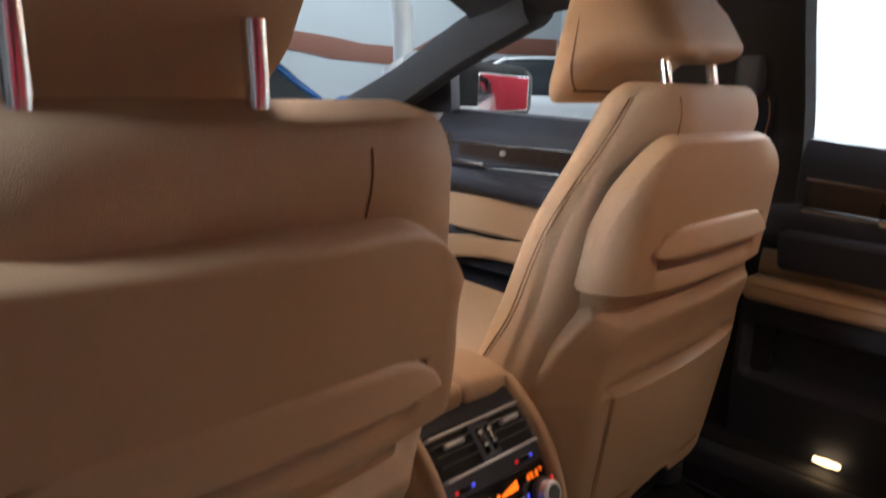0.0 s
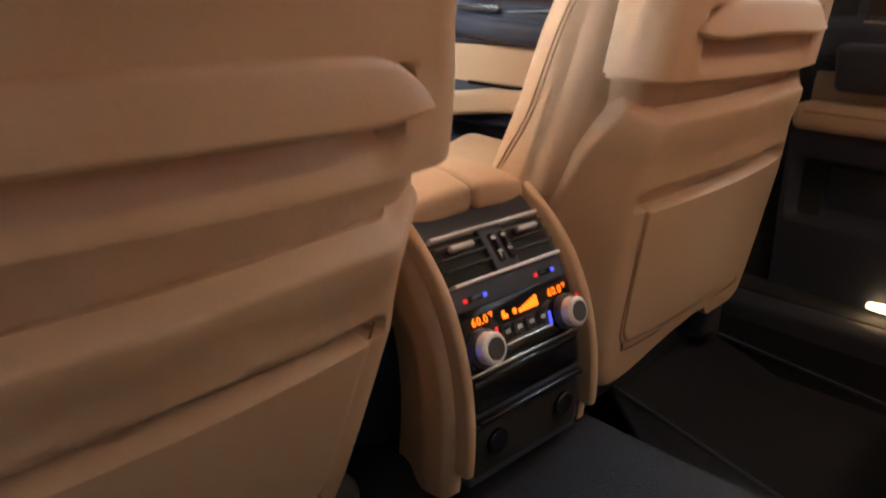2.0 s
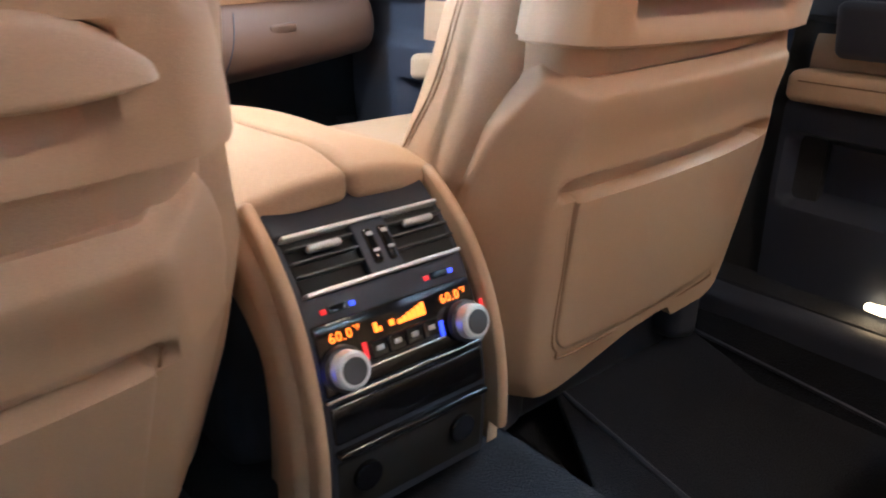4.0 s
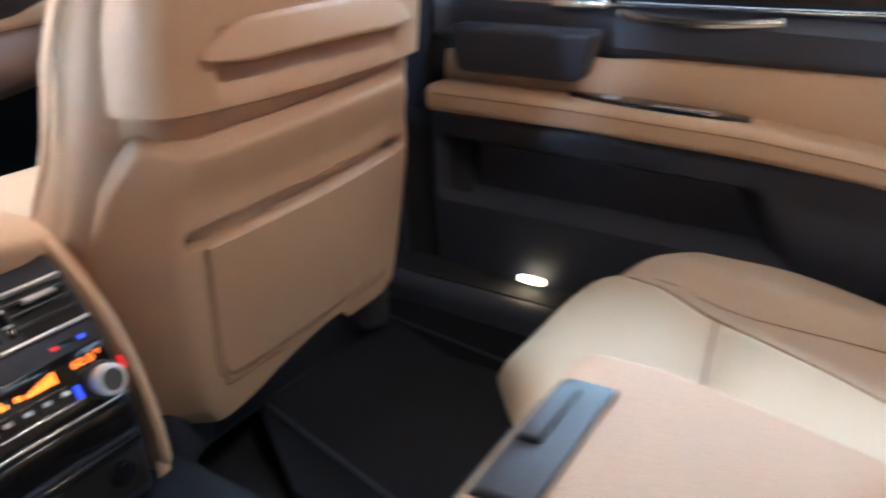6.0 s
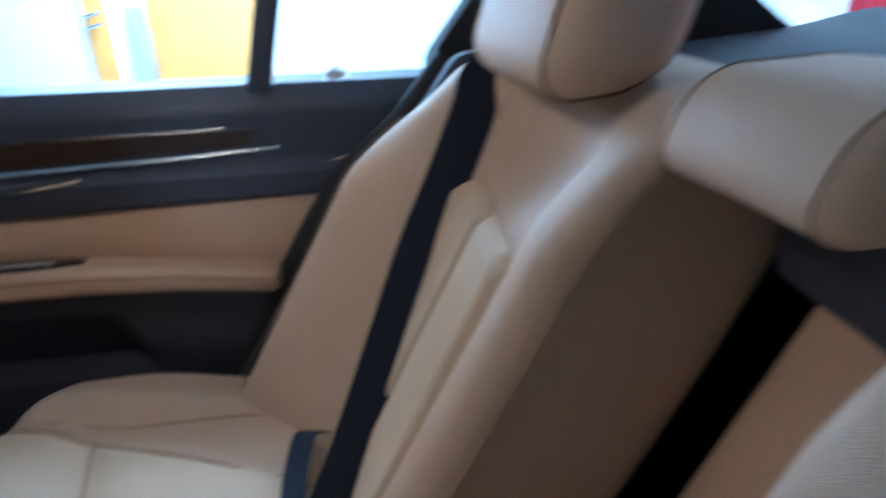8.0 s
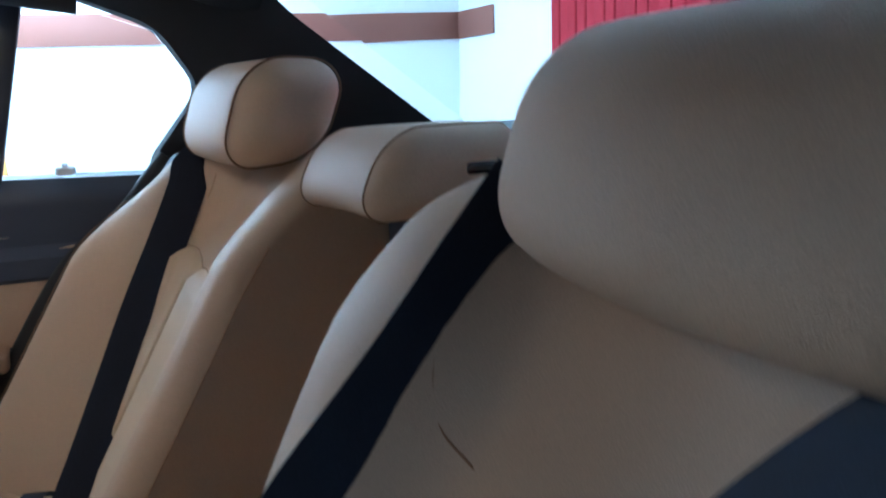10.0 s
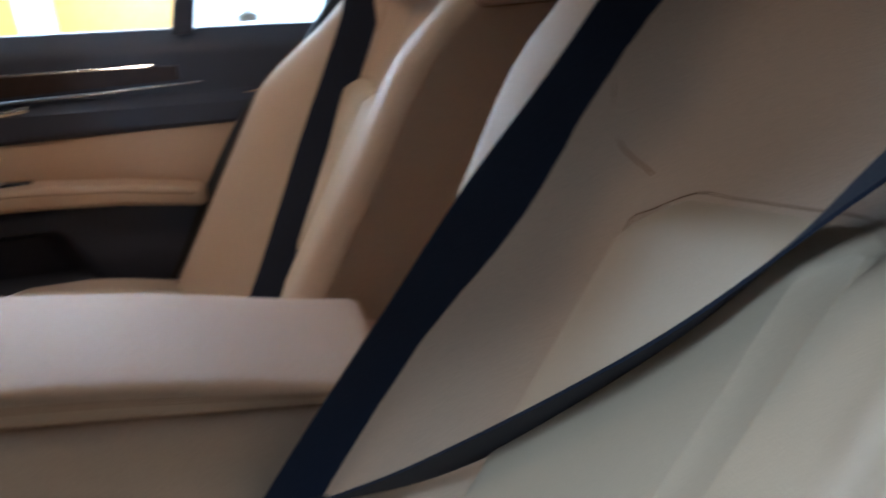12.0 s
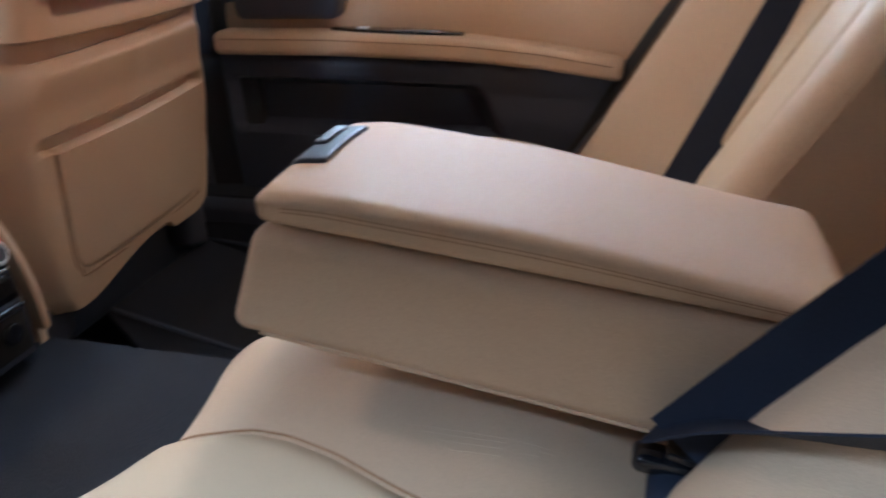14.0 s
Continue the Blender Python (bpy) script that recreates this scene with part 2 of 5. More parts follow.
def outline(points, thick, corner=0.0, n=5):
    """A flat plate from a closed outline of places, its corners rounded, with thickness along a vector."""
    p = [Vector(q) for q in points]
    pts = []
    for i in range(len(p)):
        a, b, c = p[i - 1], p[i], p[(i + 1) % len(p)]
        r = min(corner, (a - b).length * 0.45, (c - b).length * 0.45)
        if r <= 0:
            pts.append(b)
            continue
        s, e = b + (a - b).normalized() * r, b + (c - b).normalized() * r
        pts += [s * (1 - t) ** 2 + 2 * b * t * (1 - t) + e * t * t for t in [k / n for k in range(n + 1)]]
    bm = bmesh.new()
    t = Vector(thick)
    lo, hi = [bm.verts.new(q) for q in pts], [bm.verts.new(q + t) for q in pts]
    bm.faces.new(lo)
    bm.faces.new(list(reversed(hi)))
    for i in range(len(pts)):
        j = (i + 1) % len(pts)
        bm.faces.new((lo[i], hi[i], hi[j], lo[j]))
    return bm


def ease(a, b, x):
    t = max(0.0, min(1.0, (x - a) / (b - a)))
    return t * t * (3 - 2 * t)


def line_at(table, x):
    """The value at x of a line given by (x, value) pairs in rising order."""
    if x <= table[0][0]:
        return table[0][1]
    for (a, p), (b, q) in zip(table, table[1:]):
        if x <= b:
            return p + (q - p) * (x - a) / (b - a)
    return table[-1][1]


def loop_on(hy, hz, r, n=5):
    """Pairs along the outline of a rounded rectangle, closed."""
    out = []
    for cy, cz, a0 in ((1, 1, 0), (-1, 1, 90), (-1, -1, 180), (1, -1, 270)):
        for i in range(n + 1):
            t = radians(a0 + 90 * i / n)
            out.append((cy * (hy - r) + r * math.cos(t), cz * (hz - r) + r * math.sin(t)))
    return out + out[:1]


# ---- the showroom ----
ROOM_Z = 5.0
floor_tile = material("pale_showroom_tile", (0.42, 0.42, 0.42), 0.2, spot=0.06, spot_scale=1.5, grain=0.1, scale=30)
wall_white = material("white_wall_paint", (0.8, 0.8, 0.79), 0.7, spot=0.03, spot_scale=2, grain=0.05, scale=60)
wall_grey = material("grey_wall_paint", (0.42, 0.45, 0.47), 0.7, spot=0.06, spot_scale=2, grain=0.08, scale=60)
wall_dark = material("mid_grey_wall_paint", (0.35, 0.35, 0.36), 0.7, spot=0.06, spot_scale=2, grain=0.08, scale=60)
band_red = material("red_ribbed_panel", (0.3, 0.02, 0.03), 0.75, spot=0.15, spot_scale=4, grain=0.1, scale=80)
band_red.node_tree.nodes["Principled BSDF"].inputs["Specular IOR Level"].default_value = 0.15
band_brown = material("brown_wall_band", (0.2, 0.075, 0.05), 0.7, spot=0.06)
door_wood = material("honey_wood_door", (0.62, 0.3, 0.07), 0.4, spot=0.2, spot_scale=3, grain=0.25, scale=24)


def block(name, lo, hi, mat, label, category, kind="structure", parent=None, r=0.0):
    lo, hi = Vector(lo), Vector(hi)
    return part(name, rbox((lo + hi) / 2, hi - lo, max(r, 0.002), k=1, m=1), mat, parent, label, 30, category, kind)


block("ground", (-60, -60, -0.3), (60, 60, -0.12), floor_tile, "pale polished showroom floor", "floor")
block("wall_north", (-6.0, 12.5, -0.12), (9.8, 12.7, ROOM_Z), wall_grey, "grey painted showroom wall", "wall")
block("wall_east", (5.6, -3.1, -0.12), (5.8, 4.4, ROOM_Z), wall_white, "brightly lit white showroom wall", "wall")
block("wall_east_far", (9.6, 4.4, -0.12), (9.8, 12.5, ROOM_Z), wall_grey, "grey painted showroom wall", "wall")
block("wall_step", (5.8, 4.2, -0.12), (9.8, 4.398, ROOM_Z), wall_grey, "short return of the showroom wall", "wall")
block("wall_south", (-6.0, -3.1, -0.12), (5.598, -2.9, ROOM_Z), wall_white, "white showroom wall behind the car", "wall")
block("wall_west", (-6.2, -3.1, -0.12), (-6.0, 12.7, ROOM_Z), wall_dark, "mid grey showroom wall", "wall")
block("ceiling", (-6.2, -3.1, ROOM_Z), (9.8, 12.7, ROOM_Z + 0.2), wall_white, "white showroom ceiling", "ceiling")
block("trim", (9.58, 4.4, 1.30), (9.597, 12.5, 1.62), band_brown, "brown band painted along the grey wall", "wall band")
block("trim_north", (-6.0, 12.48, 1.30), (9.575, 12.497, 1.62), band_brown, "brown band painted along the grey wall", "wall band")
block("trim_east", (5.58, -2.9, 1.42), (5.597, 0.6, 1.64), band_brown, "brown band painted along the white wall", "wall band")
block("trim_south", (4.95, -2.897, 1.42), (5.575, -2.88, 1.64), band_brown, "brown band painted along the white wall", "wall band")

# the far corner of the showroom is cut off aslant
slant = Matrix.Rotation(math.atan2(-0.723, 0.69), 4, "Z")
part("wall_corner", rbox((7.49, 10.28, 2.44), (6.3, 0.2, 5.1), 0.002, k=1, m=1, turn=slant), wall_grey, None, "grey painted showroom wall", 30, "wall", "structure")
part("trim_corner", rbox((7.413, 10.203, 1.50), (6.2, 0.02, 0.26), 0.002, k=1, m=1, turn=slant), band_brown, None, "brown band painted along the grey wall", 30, "wall band", "structure")

# ---- front seats ----
SX = 0.375  # half the distance between the two seats


def seat_y(z):
    """The rear face of a front seat's back, at its middle."""
    return 1.047 - (z - 0.42) * 0.125


def seat_w(z):
    return line_at([(0.40, 0.20), (0.46, 0.235), (0.60, 0.262), (0.70, 0.268), (0.78, 0.25), (0.88, 0.241), (0.93, 0.227), (0.98, 0.20), (1.02, 0.178), (1.08, 0.16)], z)


def shell_w(z):
    return line_at([(0.79, 0.229), (0.88, 0.225), (0.946, 0.214), (0.986, 0.184), (1.02, 0.15)], z)


def low_w(z):
    """Half the width of the lower shell."""
    return line_at([(0.42, 0.212), (0.45, 0.232), (0.50, 0.246), (0.56, 0.254), (0.66, 0.263), (0.70, 0.257), (0.74, 0.245), (0.77, 0.229), (0.80, 0.209)], z)


def wrap(a, w, deep, flat=0.68):
    """Across the back of a seat, a from -1 to 1: sideways and forwards, flat in the middle and rounded round the sides."""
    t = abs(a)
    if t < flat:
        x, y = t / flat * 0.80 * w, 0.012 * (t / flat) ** 2
    else:
        s = (t - flat) / (1 - flat) * math.pi / 2
        x, y = w * (0.80 + 0.20 * math.sin(s)), 0.012 + deep * (1 - math.cos(s))
    return math.copysign(x, a), y


def facet(a, w, deep):
    """Across the lower shell: a flat back, then a bevel at each side that runs forward by deep, with small soft corners."""
    t = abs(a)
    line = [(0.0, 0.0, 0.0), (0.60, 0.74 * w, 0.008), (0.64, 0.775 * w, 0.011), (0.68, 0.80 * w, 0.016), (0.92, 0.985 * w, 0.95 * deep), (0.96, 0.997 * w, 1.03 * deep), (1.0, w, 1.3 * deep)]
    x = line_at([(p, q) for p, q, r in line], t)
    return math.copysign(x, a), line_at([(p, r) for p, q, r in line], t)


def front_seat(x0, lean, note, shift=0.0, drop=0.03, seam_x=0.135, ahead=0.0, low_pocket=0.0, slim=0.0, full=0.0, tilt=-0.03):
    """A front seat; lean: degrees by which its back is let down further; shift: of its headrest."""
    seat = thing("front_seat", (x0, 1.1, 0.30), "tan leather front seat with moulded shell back, " + note, "car seat", "front seats")
    tip = Matrix.Translation((0, 1.13 + ahead, 0.5)) @ Matrix.Rotation(radians(lean), 4, "X") @ Matrix.Translation((0, -1.13, -0.5))

    def back(name, bm, mat, parent=None, label="", sharp=40):
        bmesh.ops.transform(bm, matrix=tip, verts=bm.verts)
        return part(name, bm, mat, parent or seat, label, sharp)

    def thick(z):
        return line_at([(0.45, 0.19), (0.65, 0.19), (0.86, 0.155), (0.96, 0.13), (1.07, 0.12)], z)

    def cushion_shape(v):
        z = v.z + 0.755
        side = abs(v.x) / 0.25
        w = seat_w(z) + full * ease(0.88, 1.0, z) - (0.022 * ease(0.95, 1.0, z) if v.x > 0 and not lean else 0.0)
        y = seat_y(z) + 0.012 + (v.y + 0.095) / 0.19 * (thick(z) - 0.012)
        if v.y < 0:
            y += 0.036 * ease(0.5, 0.92, side) * ease(1.03, 0.97, z) + 0.03 * ease(0.6, 1.0, side) * ease(0.97, 1.03, z)
        else:
            y -= 0.03 * ease(0.75, 0.3, side) * ease(1.02, 0.9, z)
        return Vector((x0 + v.x / 0.25 * w, y, z))

    cover = back("backrest", rbox((0, 0, 0), (0.5, 0.19, 0.63), 0.05, cushion_shape, k=5, m=(16, 4, 20)), leather)

    def upper(u, v):
        a = 2 * u - 1
        top = 1.010 - 0.19 * abs(a) ** (18 if a < 0 else 8)
        low = 0.808 + 0.008 * abs(a) ** 4
        z = low + (top - low) * v
        wide = max(shell_w(z), 0.218) if lean and a < 0 else shell_w(z)
        x, y = wrap(a, wide - 2 * slim * ease(0.80, 0.94, z) - (0.024 * ease(0.955, 1.0, z) if a > 0 and not lean else 0.0), line_at([(0.82, 0.044), (0.90, 0.038), (0.96, 0.026), (1.01, 0.014)], z))
        lip = min(1, (1 - v) * 26) ** 0.5 * min(1, v * 40 + 0.6)
        out = 0.003 + 0.015 * lip
        # the hollow round the grab handle, rounded at its upper corners
        cut = max(0.0, abs(x) - 0.15) / 0.03
        edge = 0.886 - 0.03 * (1 - math.sqrt(max(0.0, 1 - min(1, cut) ** 2)))
        out -= 0.026 * ease(edge + 0.004, edge - 0.005, z) * ease(0.152, 0.135, abs(x)) * ease(0.812, 0.862, z)
        return Vector((x0 + x, seat_y(z) - out + y, z))

    shell = back("upper_shell", sheet(72, 64, upper, (0, 0.014, 0)), tan_plastic)

    def lower(u, v):
        a = 2 * u - 1
        bottom = 0.428 + 0.048 * ease(-0.6, 0.1, a) - 0.018 * ease(0.18, 0.26, a) + 0.03 * ease(0.5, 0.75, a)
        topz = 0.789 + 0.012 * a + 0.02 * ease(0.6, 0.98, abs(a)) + 1.5 * low_pocket
        z = bottom + (topz - bottom) * v
        x, y = facet(a, low_w(z) - slim, line_at([(0.5, 0.075), (0.676, 0.067), (0.738, 0.053), (0.80, 0.037)], z))
        out = 0.006 + 0.011 * ease(topz - 0.075, topz - 0.016, z) - 0.018 * ease(topz - 0.016, topz + 0.001, z)
        # the slit behind the map pocket's upper edge
        lip = 0.683 + low_pocket + 0.012 * a
        out -= 0.045 * ease(lip - 0.010, lip - 0.004, z) * ease(lip + 0.013, lip + 0.004, z) * ease(0.6, 0.54, abs(a))
        return Vector((x0 + x, seat_y(z) - out + y, z))

    base = back("lower_shell", sheet(72, 100, lower, (0, 0.012, 0)), tan_plastic)

    def band(u, v):
        a = 2 * u - 1
        z = 0.735 + 0.095 * v
        x, y = wrap(a, 0.222, 0.05)
        return Vector((x0 + x, seat_y(z) + 0.008 + y, z))

    back("shell_groove", sheet(30, 3, band, (0, 0.03, 0)), tan_plastic)

    def handle(v):
        a = v.x / 0.165
        q = (v.z + 0.021) / 0.042
        thin = 0.88 * max(0.0, (abs(a) - 0.66) / 0.36) ** 1.8
        z = 0.857 - 0.006 * a * a + 0.042 * (q * (1 - thin) + 0.3 * thin)
        return Vector((x0 + v.x, seat_y(z) - 0.010 + v.y + 0.014 * a * a + 0.005 * v.z / 0.02, z))

    back("grab_handle", rbox((0, 0, 0), (0.336, 0.036, 0.042), 0.007, handle, k=3, m=(26, 2, 2)), tan_plastic, shell)

    def pocket(u, v):
        low, high, r = 0.488, 0.677 + low_pocket, 0.034
        z = low + (high - low) * v
        w = 0.158 + 0.014 * v
        if z < low + r:
            w -= r - math.sqrt(max(0.0, r * r - (low + r - z) ** 2))
        if z > high - 0.008:
            w -= 0.008 - math.sqrt(max(0.0, 0.008 ** 2 - (z - high + 0.008) ** 2))
        x = w * math.sin((u - 0.5) * math.pi)
        rim = min(1.0, (0.5 - abs(u - 0.5)) * 18, v * 22, (1 - v) * 70)
        out = 0.005 + (0.005 + 0.005 * v * v) * math.sqrt(rim)
        return Vector((x0 + x, seat_y(z) - out + 0.012 * (x / 0.18) ** 2, z + 0.016 * x / 0.34))

    back("map_pocket", sheet(40, 44, pocket, (0, 0.012, 0)), tan_plastic, base)

    def pocket_line():
        low, r = 0.482, 0.038
        pts = [(-0.176, 0.67), (-0.168, 0.6), (-0.164, low + r), (-0.153, low + 0.011), (-0.126, low)]
        pts = pts + [(-p, q) for p, q in reversed(pts)]
        return [(x0 + p, seat_y(q) - 0.0078 + 0.012 * (p / 0.18) ** 2, q + 0.016 * p / 0.34) for p, q in pts]

    back("pocket_groove", tube(pocket_line(), 0.0012, 6, 5), seam_thread, base)

    for s in (-1, 1):
        x = x0 + shift + s * 0.067
        back("headrest_post", tube([(x, 1.035, 1.04), (x, 1.037, 1.07), (x, 1.05, 1.12)], 0.0075, 16, 4), chrome, seat, "chrome post")
        back("post_collar", disc((x, 1.035, 1.06), (0, 0.05, 1), 0.011, 0.008, 18), black_gloss, seat)

    def headrest_shape(v):
        f = v.z / 0.09
        d = (v.y + 0.08) / 0.16
        x = v.x * (1 - 0.10 * max(0, f) ** 2) * (1 - 0.10 * (1 - d) ** 2)
        low = 0.02 * (1 - d) - drop * d if lean else line_at([(0, 0.026), (0.5, 0.022), (1, -0.042)], d)
        z = 1.155 + v.z + low * max(0, 0.4 - f) - 0.02 * (1 - d) * max(0, f)
        return Vector((x0 + shift + x, 1.115 + v.y + (tilt * (1 - d) - 0.03 * d) * f - 0.018 * (v.x / 0.13) ** 2 * d, z))

    head = back("headrest", rbox((0, 0, 0), (0.25, 0.16, 0.18), 0.04, headrest_shape, k=5, m=(8, 6, 6)), leather, seat)
    back("piping", tube([headrest_shape(Vector((p, 0.038, q))) for p, q in loop_on(0.125, 0.09, 0.04)], 0.0017, 6, 2), thread, head)
    part("seat_cushion", rbox((x0, 1.42, 0.52), (0.5, 0.56, 0.15), 0.055, lambda v: Vector((v.x, v.y, v.z + 0.03 * ease(0.6, 1, abs(v.x) / 0.26) * (v.z > 0) + 0.04 * v.y)), k=4, m=(10, 8, 2)), leather, seat)
    part("seat_base", rbox((x0, 1.36, 0.40), (0.40, 0.5, 0.12), 0.02, k=2), black_soft, seat)
    for s in (-1, 1):
        part("rail_end", tube([(x0 + s * 0.28, 1.195, 0.332), (x0 + s * 0.274, 1.15, 0.33), (x0 + s * 0.266, 1.11, 0.322)], 0.006, 8, 4), lit_chrome, seat, "rail end, gleam put into its colour")
        part("seat_rail", rbox((x0 + s * 0.17, 1.36, 0.318), (0.045, 0.46, 0.05), 0.006, k=1), black_soft, seat)
        part("hinge_cover", rbox((x0 + s * 0.185, 1.145, 0.415), (0.075, 0.14, 0.10), 0.02, lambda v: Vector((v.x, v.y, v.z - 0.3 * v.x * s)), k=3), black_soft, seat)
        for q in (0.0, 0.006):
            line = []
            for i in range(15):
                z = 0.47 + 0.58 * i / 14
                f = line_at([(0.47, 0.85), (0.67, 0.82), (0.76, 0.7), (0.87, 0.66), (0.97, 0.56), (1.05, 0.45)], z)
                y = seat_y(z) + 0.012 + f * (thick(z) - 0.012) + q
                line.append((x0 + s * (seat_w(z) + full * ease(0.88, 1.0, z) + 0.0002), y, z))
            back("side_seam", tube(line, 0.0009, 6, 3), seam_thread, cover)
        if lean and s < 0:
            continue
        line = [(x0 + s * seam_x, seat_y(z) + 0.0116 + 0.6 * (0.05 - math.sqrt(0.0025 - max(0.0, z - 1.02) ** 2)), z) for z in (0.985, 1.0, 1.015, 1.03, 1.045, 1.055)]
        back("top_seam", tube(line, 0.0009, 6, 3), seam_thread, cover)
    return seat


front_seat(SX, 0.0, "passenger side", -0.012, tilt=0.045)
front_seat(-SX - 0.003, 9.7, "leaning back", -0.05, 0.08, 0.07, 0.015, -0.018, 0.012, 0.018)

# ---- centre console ----
PROFILE = smooth_line([(0, 1.15, 0.712), (0, 1.098, 0.685), (0, 1.053, 0.643), (0, 1.026, 0.596), (0, 1.011, 0.545), (0, 1.006, 0.49), (0, 1.01, 0.40)], 12)
LENGTH = [0.0]
for a, b in zip(PROFILE, PROFILE[1:]):
    LENGTH.append(LENGTH[-1] + (b - a).length)


def on_panel(x, s, h=0.0):
    """A place on the console's rear face: x across, s metres down from its top edge, h out of it."""
    i = max(k for k in range(len(LENGTH) - 1) if LENGTH[k] <= max(s, 0))
    f = (s - LENGTH[i]) / (LENGTH[i + 1] - LENGTH[i])
    d = (PROFILE[i + 1] - PROFILE[i]).normalized()
    p = PROFILE[i] + (PROFILE[i + 1] - PROFILE[i]) * f
    return Vector((x, p.y, p.z)) + Vector((0, d.z, -d.y)) * h


def panel_patch(x0, x1, s0, s1, h0, h1, n=4, r=0.001):
    """A rounded slab that follows the console's rear face."""
    w, l, t = x1 - x0, s1 - s0, h1 - h0
    return rbox((0, 0, 0), (w, l, t), r, lambda v: on_panel((x0 + x1) / 2 + v.x, (s0 + s1) / 2 + v.y, (h0 + h1) / 2 + v.z), k=2, m=(2, n, 1))


console = thing("centre_console", (0, 1.3, 0.36), "tan centre console with black rear climate panel", "car console")
part("rear_panel", panel_patch(-0.084, 0.084, 0.004, 0.33, -0.03, 0.0, 24), black_soft, console)
for s in (-1, 1):
    def side_trim(v, s=s):
        l = (v.y + 0.17) / 0.34
        return on_panel(s * (0.091 + 0.008 * l) + v.x, 0.175 + v.y, v.z - 0.002)
    part("side_trim", rbox((0, 0, 0), (0.012, 0.262, 0.03), 0.0055, side_trim, k=3, m=(1, 26, 1)), tan_plastic, console)

    def cheek(u, v, s=s):
        q = on_panel(0, 0.045 + 0.285 * v)
        f = u ** 1.3
        return Vector((s * (0.098 + 0.008 * v + 0.008 * math.sin(min(1, u * 6) * math.pi / 2) - 0.03 * ease(0.35, 1.0, u)), q.y + 0.004 + (0.10 + 0.22 * ease(0.5, 0.0, v)) * f, q.z - 0.012 * u))
    part("console_side", sheet(24, 16, cheek, (-s * 0.012, 0, 0)), tan_plastic, console)
part("panel_brow", panel_patch(-0.082, 0.082, 0.03, 0.077, -0.01, 0.003, 6, 0.003), black_soft, console)
vent = part("vent_recess", panel_patch(-0.078, 0.079, 0.079, 0.131, -0.012, 0.0005, 8), rubber, console)
for s0 in (0.079, 0.127):
    part("chrome_strip", panel_patch(-0.078, 0.079, s0, s0 + 0.0032, -0.001, 0.009, 4), lit_chrome, console, "chrome strip, gleam put into its colour")
for side in (-1, 1):
    c = 0.001 + side * 0.048
    for i in range(3):
        s0 = 0.0895 + i * 0.0115
        part("vent_slat", panel_patch(c - 0.0305, c + 0.0305, s0, s0 + 0.002, 0.0, 0.007, 1, 0.0006), slat_grey, vent)
    tab = panel_patch(c - 0.016, c + 0.016, 0.092, 0.098, 0.004, 0.0125, 2, 0.003)
    part("vent_tab", tab, silver, vent, "silver vent tab")
    k = 0.003 + side * 0.0075
    part("thumb_wheel", panel_patch(k - 0.0045, k + 0.0045, 0.09, 0.121, 0.0, 0.0105, 5, 0.003), black_gloss, vent)
    part("heat_icon", panel_patch(k - 0.003, k + 0.003, 0.094, 0.0975, 0.01, 0.011, 1), silver, vent)
    part("heat_icon", panel_patch(k - 0.003, k + 0.003, 0.109, 0.1115, 0.01, 0.011, 1), silver, vent)
part("vent_centre", panel_patch(-0.0165, 0.0185, 0.08, 0.129, -0.004, 0.007, 6, 0.002), black_soft, vent)
control = part("climate_panel", panel_patch(-0.081, 0.081, 0.152, 0.209, -0.004, 0.003, 8, 0.002), black_gloss, console)
for side in (-1, 1):
    c = side * 0.052
    part("red_mark", panel_patch(c - 0.016, c - 0.011, 0.1415, 0.1455, -0.001, 0.001, 1, 0.0005), led_red, console)
    part("blue_mark", panel_patch(c + 0.011, c + 0.016, 0.1415, 0.1455, -0.001, 0.001, 1, 0.0005), led_blue, console)
    part("temperature_rocker", panel_patch(c - 0.009, c + 0.009, 0.1405, 0.1465, -0.002, 0.002, 1, 0.0005), black_gloss, console)
    k = side * 0.064
    base, out = on_panel(k, 0.189, 0.002), (on_panel(k, 0.189, 1) - on_panel(k, 0.189, 0)).normalized()
    knob = part("temperature_knob", disc(base, out, 0.0185, 0.008, 32, 0.016), slat_grey, console, "dark knob with a bright ring")
    part("knob_ring", disc(base + out * 0.008, out, 0.0155, 0.012, 32, 0.0128), lit_chrome, knob)
    part("knob_cap", disc(base + out * 0.0192, out, 0.0108, 0.0018, 24), slat_grey, knob)
    part("blue_mark", panel_patch(k - 0.0275, k - 0.023, 0.182, 0.197, 0.002, 0.004, 1, 0.0005), led_blue, console)
    part("red_mark", panel_patch(k + 0.022, k + 0.026, 0.176, 0.19, 0.002, 0.004, 1, 0.0005), led_red, console)


def writing(text, name, x, s, size, mat, parent, h=0.004):
    """Lettering in the built-in font, lying on the console's rear face."""
    cu = bpy.data.curves.new(name, "FONT")
    cu.body, cu.size, cu.align_x, cu.align_y, cu.extrude, cu.resolution_u = text, size, "CENTER", "CENTER", 0.0003, 2
    ob = bpy.data.objects.new(name, cu)
    scene.collection.objects.link(ob)
    bm = bmesh.new()
    bm.from_mesh(ob.to_mesh())
    bpy.data.objects.remove(ob)
    for v in bm.verts:
        v.co = on_panel(x + v.co.x, s - v.co.y, h + v.co.z)
    return part(name, bm, mat, parent, "amber sign " + text)


